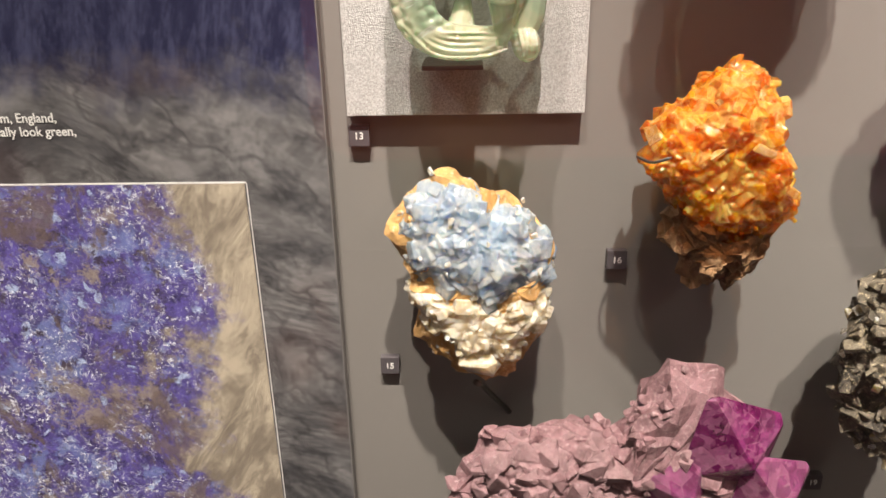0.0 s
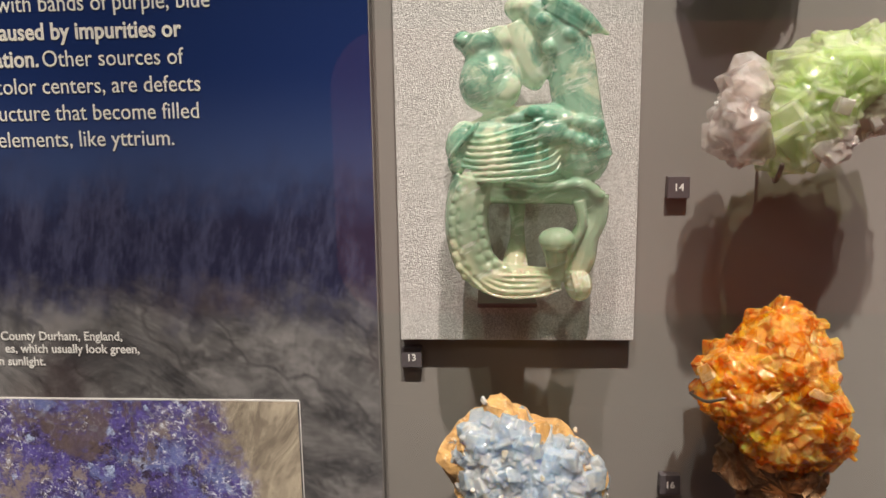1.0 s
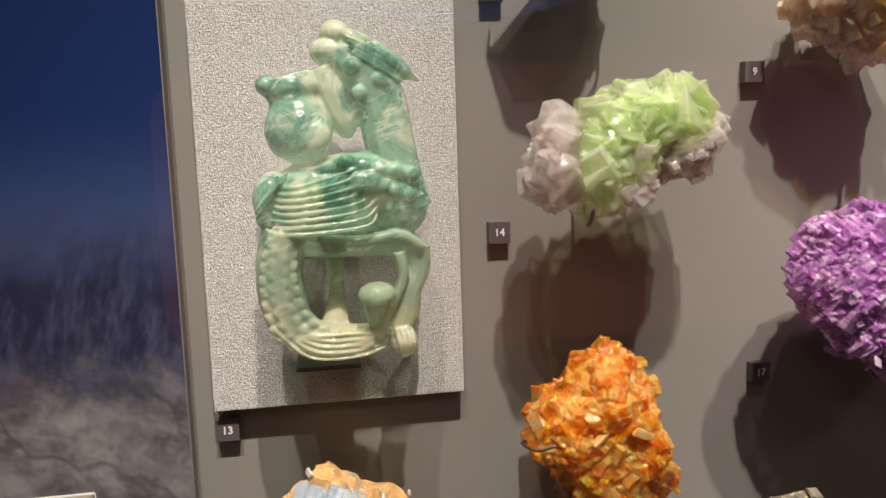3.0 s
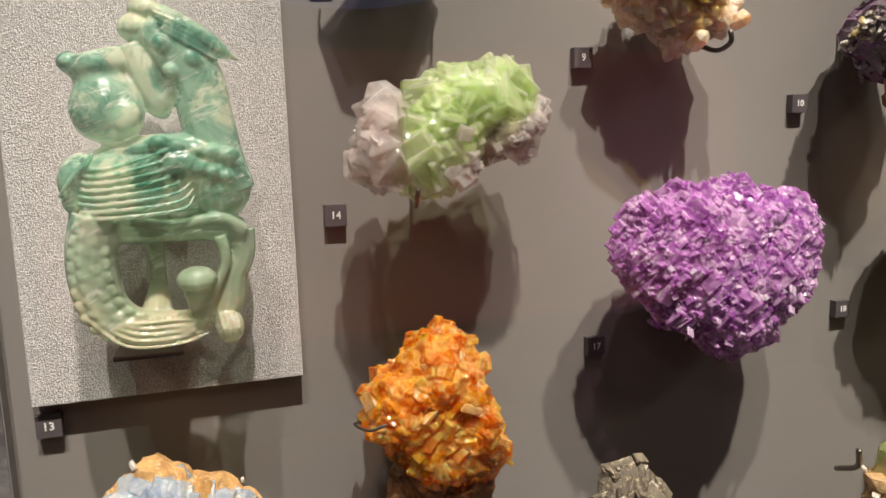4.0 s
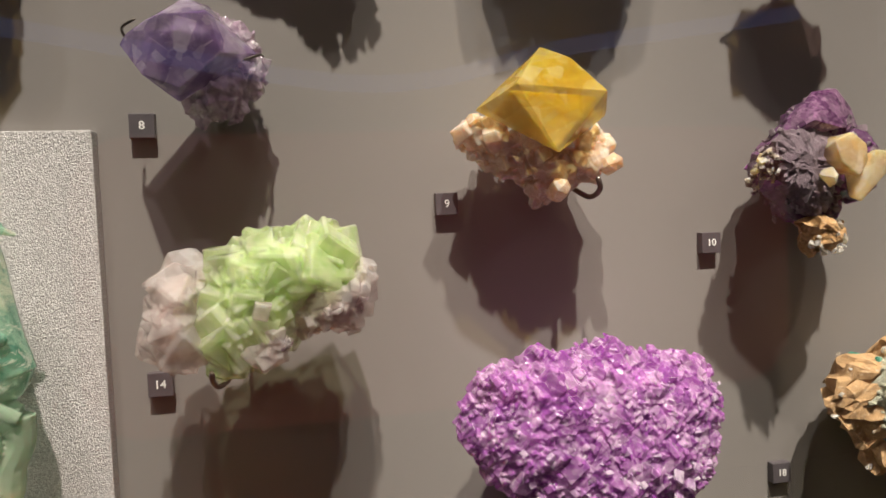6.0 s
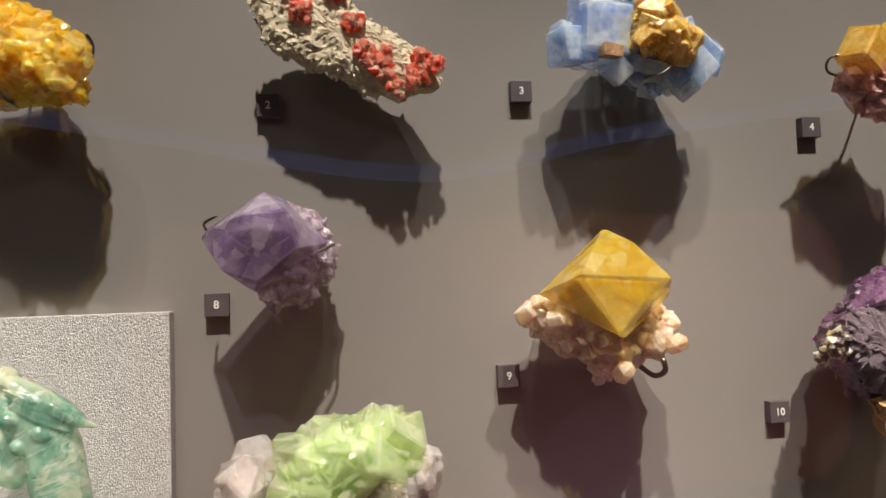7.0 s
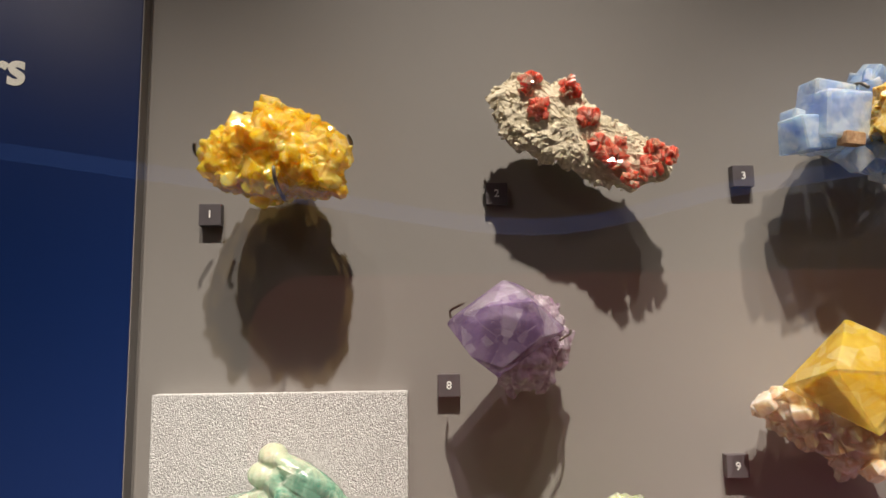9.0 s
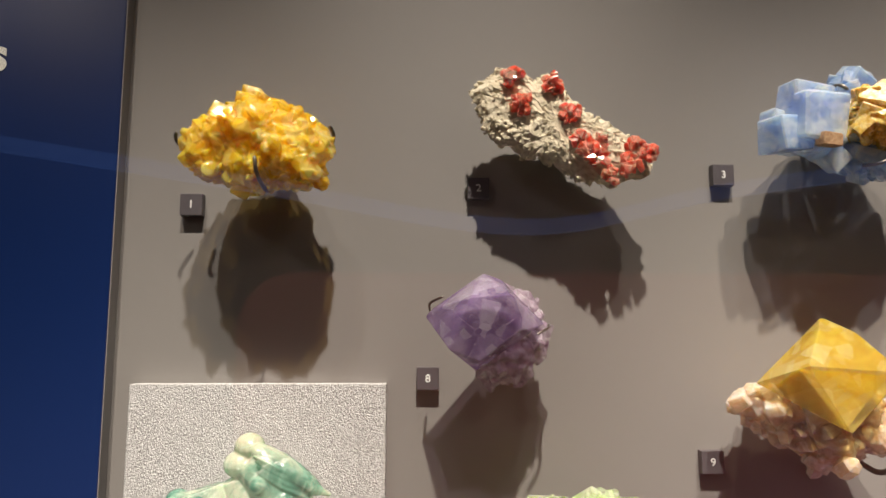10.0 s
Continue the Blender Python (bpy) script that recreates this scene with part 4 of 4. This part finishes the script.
s.block(VIOLET, [(107, -46, 1708), (112, -50, 1713), (143, -44, 1735), (155, -42, 1731), (181, -42, 1704), (177, -50, 1702), (138, -50, 1675), (133, -72, 1718), (157, -70, 1720), (125, -66, 1716),
                 (121, -62, 1688), (163, -66, 1699), (140, -62, 1681), (143, -20, 1705)], "large_octahedron", "smooth violet octahedron", 0.6)
s.block(core_of(VIOLET), [(114, -46, 1706), (142, -44, 1727), (170, -42, 1703), (138, -46, 1680), (136, -62, 1712), (155, -62, 1710), (126, -56, 1694), (143, -26, 1705)], "clouded_core")
s.pin(150, 1700, -30)
s.claw([(110, -40, 1712), (110, -50, 1716), (118, -54, 1720)], 0.8)
s.claw([(184, -40, 1703), (182, -52, 1701), (174, -58, 1697)], 0.8)

# yellow octahedron on peach calcite
s = Specimen("yellow_fluorite_on_calcite", "honey yellow octahedron resting in a peach calcite crust", [(294, 1659), (298, 1665), (307, 1667), (320, 1654), (339, 1640), (353, 1630), (370, 1638), (382, 1652), (392, 1659), (399, 1655), (401, 1647), (399, 1633), (392, 1625), (381, 1627), (371, 1621), (357, 1613), (347, 1615), (333, 1628), (315, 1639), (298, 1650)], -0.042, 16)
s.mass(PEACH, 0.016, 0.030, [([block_crystal, cube_crystal, chip_crystal], 340, 0.005, 0.013, 0.82, 45, 0.2, None)], label="peach calcite crust")


s.block(YELLOW, [(350, -52, 1707), (354, -50, 1707), (394, -50, 1669), (391, -54, 1664), (352, -74, 1640), (306, -56, 1668), (324, -84, 1679), (380, -82, 1675), (341, -66, 1699), (365, -64, 1698), (350, -22, 1670)],
        "large_octahedron", "clear honey yellow octahedron", 0.6)
s.block(core_of(YELLOW), [(323, -74, 1677), (377, -73, 1673), (351, -70, 1642), (350, -40, 1668), (317, -56, 1666), (383, -52, 1664)], "clouded_core", "deeper yellow heart")
s.grow([block_crystal, cube_crystal], [PEACH], 50, 0.005, 0.010, 0.80, 45, spacing=0.5)
s.one(block_crystal, PEACH, 357, 1620, -60, (13, 13, 14), (60, 10, 0))
s.one(block_crystal, PEACH, 394, 1634, -56, (13, 12, 13), (70, 30, 0))
s.pin(350, 1650, -30)
s.claw([(378, -30, 1620), (382, -46, 1614), (384, -58, 1618), (382, -60, 1626)], 1.8)

# dark purple crystal with honey calcite
s = Specimen("dark_purple_fluorite", "dark purple etched crystal with honey calcite and a sandy foot", [(494, 1628), (503, 1641), (521, 1658), (527, 1669), (536, 1678), (549, 1681), (558, 1680), (569, 1668), (576, 1655), (587, 1651), (596, 1639), (591, 1614), (579, 1602), (566, 1601), (559, 1590), (550, 1592), (539, 1598), (526, 1589), (517, 1595), (509, 1609), (498, 1613)], -0.050, 17)
s.body(DARK_PURPLE, 0.014, 0.034, 0.003, 0.002, shrink=0.9)


s.body(ETCHED, 0.010, 0.026, 0.0016, 0.0012, "etched_crystal", "etched purple grey face with sparkling grains", scale=110, mid_y=-0.066, power=0.5,
       outline=[(494, 1626), (501, 1642), (511, 1652), (530, 1656), (545, 1649), (547, 1625), (544, 1603), (529, 1595), (519, 1600), (505, 1614)])
s.block(PLUM, [(503, -58, 1643), (516, -62, 1656), (527, -60, 1669), (537, -58, 1678), (556, -58, 1680), (569, -56, 1667), (576, -54, 1654), (546, -74, 1652), (524, -76, 1657), (540, -40, 1655)], "upper_crystal", "plum purple upper face")
s.block(DARK_PURPLE, [(496, -56, 1626), (498, -56, 1613), (509, -60, 1606), (526, -56, 1591), (530, -66, 1597), (505, -70, 1617), (497, -66, 1624), (520, -40, 1612)], label="glossy dark purple side face")
s.grow([cube_crystal, chip_crystal], [ETCHED], 420, 0.0015, 0.005, 0.60, 45, name="crystal_grain", joined=True, spacing=0.35)
s.block(HONEY, [(532, -84, 1643), (543, -86, 1648), (554, -86, 1640), (556, -84, 1629), (548, -86, 1620), (535, -86, 1629), (540, -62, 1646), (552, -62, 1622), (530, -62, 1632)], "calcite", "honey calcite", 1.0)
s.block(HONEY, [(548, -78, 1614), (564, -82, 1637), (578, -80, 1636), (576, -78, 1622), (554, -80, 1603), (548, -76, 1607), (560, -58, 1630), (572, -56, 1616)], "calcite", "honey calcite", 1.0)
s.one(chip_crystal, HONEY, 529, 1620, -82, 13, name="calcite")
s.grow([chip_crystal], [BLACK_ROCK, HONEY, ICE_CREAM], 60, 0.003, 0.007, 0.2, 60, zone=lambda x, z, y: x < 503, spacing=0.3, name="matrix_grain")
foot = [(522, 1591), (537, 1595), (555, 1588), (552, 1580), (545, 1572), (530, 1568), (525, 1578)]
s.body(OCHRE, 0.012, 0.012, 0.003, 0.002, "sandy_foot", "sandy cream matrix", foot, -0.062, keep=False, count=40)
for k in range(40):
    s.one(chip_crystal, ICE_CREAM, s.rng.uniform(525, 551), s.rng.uniform(1571, 1592), -s.rng.uniform(66, 74), s.rng.uniform(3, 6), seed=k, name="matrix_grain")
s.pin(535, 1632, -36)

# pale green cluster
s = Specimen("green_fluorite_cluster", "pale green crystal cluster with a pinkish clear end", [(113, 1544), (118, 1569), (132, 1585), (137, 1585), (146, 1578), (164, 1597), (179, 1605), (187, 1600), (213, 1605), (226, 1593), (232, 1583), (237, 1583), (245, 1572), (239, 1562), (230, 1548), (214, 1547), (205, 1539), (195, 1543), (182, 1530), (173, 1524), (157, 1520), (147, 1525), (121, 1529), (117, 1536)], -0.058, 18)
s.mass(GREEN, 0.024, 0.018, [([cube_crystal, octa_crystal, cube_crystal], 170, 0.014, 0.030, 1.07, 30, 0.20, None), ([cube_crystal, octa_crystal], 90, 0.006, 0.012, 0.95, 40, 0.2, None)], label="pale green crystal mass", rough=0.0016, shrink=0.96,
       outline=[(146, 1578), (153, 1586), (164, 1597), (173, 1598), (179, 1605), (187, 1600), (213, 1605), (226, 1593), (232, 1579), (227, 1569), (212, 1566), (201, 1562), (195, 1543), (182, 1530), (173, 1524), (157, 1521), (147, 1527), (140, 1544), (140, 1558)])
s.mass(ROSE_CLEAR, 0.024, 0.014, [([chip_crystal, octa_crystal], 60, 0.014, 0.030, 1.04, 40, 0.24, None)], label="pinkish clear crystals", rough=0.0016,
       outline=[(113, 1544), (115, 1554), (118, 1569), (123, 1578), (132, 1585), (137, 1585), (146, 1578), (145, 1568), (141, 1558), (146, 1530), (135, 1525), (121, 1529), (117, 1536)])
s.mass(ROSE_CLEAR, 0.014, 0.014, [([chip_crystal, cube_crystal], 110, 0.005, 0.012, 0.8, 45, 0.2, None)], label="pinkish grey crystal crust",
       outline=[(201, 1564), (212, 1569), (230, 1571), (232, 1582), (237, 1582), (244, 1572), (239, 1562), (231, 1555), (230, 1548), (220, 1546), (213, 1547), (204, 1539), (195, 1543)], mid_y=-0.062)
s.mass(ROSE_CLEAR, 0.010, 0.010, [([cube_crystal], 40, 0.005, 0.011, 0.8, 40, 0.2, None)], label="pinkish cube crust",
       outline=[(172, 1546), (184, 1550), (190, 1540), (184, 1532), (172, 1534)], mid_y=-0.074)
s.one(octa_crystal, ROSE_CLEAR, 130, 1556, -76, (26, 20, 22), (20, 20, 10))
s.one(cube_crystal, GREEN, 160, 1545, -72, (24, 20, 24), (30, 40, 20))
s.one(cube_crystal, GREEN, 186, 1570, -72, (28, 20, 26), (25, 30, 30))
s.one(cube_crystal, GREEN, 214, 1588, -66, (26, 22, 26), (30, 35, 20))
s.one(cube_crystal, ROSE_CLEAR, 178, 1560, -88, (9, 6, 9), (10, 15, 0))
s.pin(165, 1566, -40)
s.claw([(160, -36, 1526), (156, -52, 1518), (152, -66, 1517), (150, -76, 1522), (150, -80, 1528)], 1.5)
s.claw([(226, -40, 1556), (232, -56, 1552), (233, -62, 1556)])

# ice blue cubes on rusty matrix
s = Specimen("ice_blue_fluorite", "ice blue cube cluster on cream and rusty matrix", [(-53, 1334), (-39, 1356), (-16, 1374), (-3, 1367), (14, 1357), (32, 1352), (46, 1340), (60, 1319), (59, 1290), (54, 1264), (49, 1246), (31, 1220), (15, 1211), (-5, 1218), (-39, 1254), (-33, 1272), (-48, 1311)], -0.050, 19)
s.body(RUSTY, 0.020, 0.036, 0.003, 0.002, scale=80, label="rusty cream matrix")
s.mass(ICE, 0.026, 0.008, [([cube_crystal], 420, 0.006, 0.014, 0.88, 40, 0.2, None)], label="ice blue cubes grown together", shrink=1.0,
       outline=[(-46, 1334), (-36, 1354), (-16, 1370), (-5, 1364), (12, 1352), (32, 1348), (46, 1336), (57, 1318), (56, 1290), (44, 1272), (10, 1268), (-26, 1284), (-42, 1312)])
s.mass(ICE_CREAM, 0.024, 0.012, [([chip_crystal, cube_crystal], 320, 0.004, 0.011, 0.90, 45, 0.2, None)], label="cream crust", shrink=1.02,
       outline=[(-38, 1290), (-10, 1290), (30, 1284), (54, 1290), (52, 1262), (38, 1240), (6, 1226), (-24, 1250)])
s.grow([chip_crystal], [ICE_CREAM], 90, 0.003, 0.007, 0.3, 50, zone=lambda x, z, y: y < -46, spacing=0.3, name="crust_grain")
s.one(chip_crystal, RUSTY, 14, 1352, -62, (24, 20, 18), name="rusty_lump", label="bright rusty lump")
s.one(chip_crystal, ICE_CREAM, 6, 1238, -66, (38, 26, 26), (10, 20, 0), "pale_face", "smooth cream face")
s.pin(5, 1290, -32)
bm = tube(bmesh.new(), [(-s.cx + 0.006, -0.058, 1.214 - s.cz), (0.010 - s.cx, -0.030, 1.195 - s.cz), (0.034 - s.cx, 0.0, 1.150 - s.cz)], 0.0024, 10)
part("support_rod", bm, STEEL, s.root, "steel support rod", True)

# orange cluster
s = Specimen("orange_fluorite", "glowing orange crystal mass held by a wire claw", [(112, 1399), (121, 1409), (135, 1416), (139, 1423), (150, 1438), (157, 1440), (163, 1437), (172, 1441), (177, 1439), (183, 1431), (191, 1420), (196, 1411), (192, 1401), (197, 1384), (205, 1376), (210, 1360), (212, 1344), (201, 1328), (180, 1322), (162, 1325), (136, 1343), (121, 1360), (110, 1376)], -0.060, 20)
s.mass(ORANGE, 0.028, 0.034, [([cube_crystal, plate_crystal, chip_crystal], 420, 0.007, 0.016, 1.00, 45, 0.14, None), ([plate_crystal, cube_crystal, chip_crystal], 420, 0.003, 0.008, 0.86, 50, 0.16, None)], label="glowing orange crystal mass")
s.grow([plate_crystal, chip_crystal], [ORANGE_PALE], 12, 0.006, 0.012, 1.0, 45, spacing=0.5)
for x, z, y, size, turn in ((176, 1392, -90, (14, 7, 18), (12, 30, 10)), (150, 1390, -88, (13, 6, 9), (20, -30, 20)), (200, 1364, -82, (8, 6, 16), (10, 30, 0))):
    s.one(plate_crystal, ORANGE_PALE, x, z, y, size, turn, "pale_face", "pale cleaved face")
base = [(128, 1356), (134, 1325), (152, 1288), (168, 1292), (186, 1286), (200, 1310), (208, 1335), (180, 1345)]
s.body(BROWN, 0.018, 0.018, 0.004, 0.002, "matrix_base", "brown rock base", base, -0.050, keep=False)
s.pin(160, 1372, -42)
s.claw([(112, -56, 1380), (107, -70, 1384), (114, -80, 1383), (124, -84, 1387)], 1.0)

# heart-shaped purple cluster
s = Specimen("purple_fluorite_heart", "heart-shaped purple crystal cluster with glittering frosted chips", [(285, 1478), (294, 1501), (300, 1514), (321, 1516), (333, 1523), (350, 1521), (363, 1522), (378, 1528), (388, 1523), (397, 1512), (405, 1512), (414, 1517), (426, 1519), (430, 1513), (440, 1512), (450, 1508), (455, 1496), (459, 1483), (456, 1451), (452, 1433), (436, 1420), (423, 1416), (414, 1400), (401, 1396), (380, 1388), (369, 1396), (349, 1414), (325, 1421), (314, 1439), (295, 1454)], -0.066, 21)
s.mass(PURPLE, 0.026, 0.036, [([cube_crystal, plate_crystal], 260, 0.008, 0.016, 1.00, 12, 0.14, lambda x, z, y: x < 345, (35, 20, 30)),
                              ([cube_crystal, plate_crystal], 300, 0.008, 0.016, 1.00, 12, 0.14, lambda x, z, y: x > 335, (50, 10, 65)),
                              ([plate_crystal, cube_crystal], 1500, 0.003, 0.007, 0.85, 22, 0.12, None, (40, 15, 40)),
                              ([plate_crystal], 600, 0.002, 0.006, 0.75, 60, 0.12, None)], label="purple crystals grown together", shrink=0.97, voxel=0.0006, rough=0.002)
s.grow([plate_crystal, cube_crystal], [PURPLE_PALE], 240, 0.0015, 0.0055, 0.68, 35, zone=lambda x, z, y: y < -66 and (z < 1470 or x > 400), spacing=0.4, name="frosted_chip", align=(40, 15, 40))
for x, z, size in ((412, 1446, 8), (420, 1440, 7), (412, 1432, 7), (424, 1450, 5), (330, 1425, 7), (352, 1430, 5)):
    s.one(plate_crystal, PURPLE_PALE, x, z, -94, (size, size, size * 0.7), (70, 30, 20), "frosted_chip")
s.pin(375, 1460, -46)

# teal crystals on ochre matrix
s = Specimen("teal_fluorite_on_matrix", "teal green cubes on a sage and ochre crusted rock", [(549, 1463), (563, 1495), (595, 1495), (606, 1508), (640, 1520), (690, 1512), (705, 1470), (690, 1425), (646, 1408), (585, 1414), (571, 1441)], -0.055, 22)
s.body(OCHRE, 0.012, 0.036, 0.003, 0.003, scale=90, label="ochre matrix rock")
s.mass(SAGE, 0.024, 0.010, [([chip_crystal, cube_crystal], 800, 0.002, 0.008, 0.80, 45, 0.18, None)], name="sage_crust", label="sage green granular crust",
       outline=[(566, 1470), (576, 1490), (598, 1492), (610, 1504), (640, 1516), (690, 1508), (702, 1470), (688, 1432), (646, 1428), (592, 1432), (576, 1446)])
s.grow([chip_crystal, cube_crystal], [TEAL], 90, 0.006, 0.012, 0.7, 45, zone=lambda x, z, y: x > 580 and z > 1436, spacing=0.4)
s.grow([chip_crystal], [ICE_CREAM], 60, 0.003, 0.007, 0.3, 50, spacing=0.4, name="crust_grain")
for x, z, y, size, turn in ((634, 1490, -82, (24, 22, 28), (20, 35, 30)), (620, 1478, -80, (26, 16, 18), (30, 20, 20)), (652, 1478, -82, (30, 24, 30), (20, 30, 50)), (666, 1500, -76, (26, 22, 26), (20, 30, 20))):
    s.one(cube_crystal, TEAL, x, z, y, size, turn)
s.pin(620, 1462, -34)

# pale lime cube
s = Specimen("pale_lime_fluorite", "large clear pale lime cube on sandy matrix", [(524, 1276), (560, 1286), (640, 1286), (660, 1262), (640, 1215), (560, 1205), (526, 1240)], -0.060, 23)
s.body(OCHRE, 0.018, 0.018, 0.003, 0.002, label="sandy matrix")
s.one(cube_crystal, LIME, 584, 1268, -74, (92, 60, 72), (8, -3, 14), "large_cube", "clear pale lime cube")
s.one(chip_crystal, core_of(LIME), 586, 1262, -72, (70, 44, 50), (8, 10, 14), "clouded_core")
s.one(cube_crystal, LIME, 640, 1278, -70, (60, 50, 54), (10, 25, 30), "large_cube", "clear pale lime cube")
s.grow([chip_crystal, cube_crystal], [LIME, ICE_CREAM], 60, 0.005, 0.010, 0.3, 50, spacing=0.4)
s.pin(590, 1245, -40)
s.claw([(536, -20, 1262), (530, -46, 1276), (516, -60, 1296), (513, -62, 1300)], 2.4)

# magenta crystals with dusty rose crust
s = Specimen("magenta_fluorite", "deep magenta crystals under a dusty rose crust", [(-20, 1118), (0, 1165), (20, 1182), (60, 1187), (110, 1183), (138, 1235), (174, 1237), (204, 1185), (245, 1120), (230, 1060), (140, 1030), (30, 1050)], -0.072, 25)
s.body(DUSTY_ROSE, 0.024, 0.026, 0.004, 0.003, scale=70, label="dusty rose crust")
for x, z, y, size, turn in ((186, 1180, -86, (70, 36, 96), (8, -28, 10)), (216, 1140, -84, (60, 40, 80), (10, -34, 10)), (150, 1150, -90, (50, 30, 60), (10, 20, 20))):
    s.one(octa_crystal, MAGENTA, x, z, y, size, turn)
s.mass(DUSTY_ROSE, 0.020, 0.012, [([chip_crystal, octa_crystal], 120, 0.010, 0.024, 0.85, 45, 0.2, None)], name="rose_crust", label="dusty rose crystal crust",
       outline=[(0, 1140), (6, 1168), (24, 1182), (60, 1186), (108, 1182), (128, 1150), (110, 1110), (40, 1100)], mid_y=-0.082)
s.grow([chip_crystal], [DUSTY_ROSE], 260, 0.006, 0.014, 0.8, 45, zone=lambda x, z, y: x < 150 or z > 1215, spacing=0.34, name="crust_piece")
s.pin(110, 1130, -46)

# black and gold rock
s = Specimen("black_gold_rock", "black rock flecked with gold and cream crystals", [(266, 1205), (262, 1264), (280, 1308), (302, 1330), (316, 1322), (345, 1270), (350, 1180), (318, 1140), (280, 1175)], -0.060, 26)
s.body(BLACK_ROCK, 0.022, 0.022, 0.004, 0.002, label="black rock")
s.grow([chip_crystal, plate_crystal], [BLACK_ROCK], 180, 0.008, 0.018, 0.7, 50, spacing=0.34)
s.grow([chip_crystal], [ICE_CREAM, HONEY], 70, 0.004, 0.009, 0.3, 50, spacing=0.4)
s.pin(305, 1230, -40)
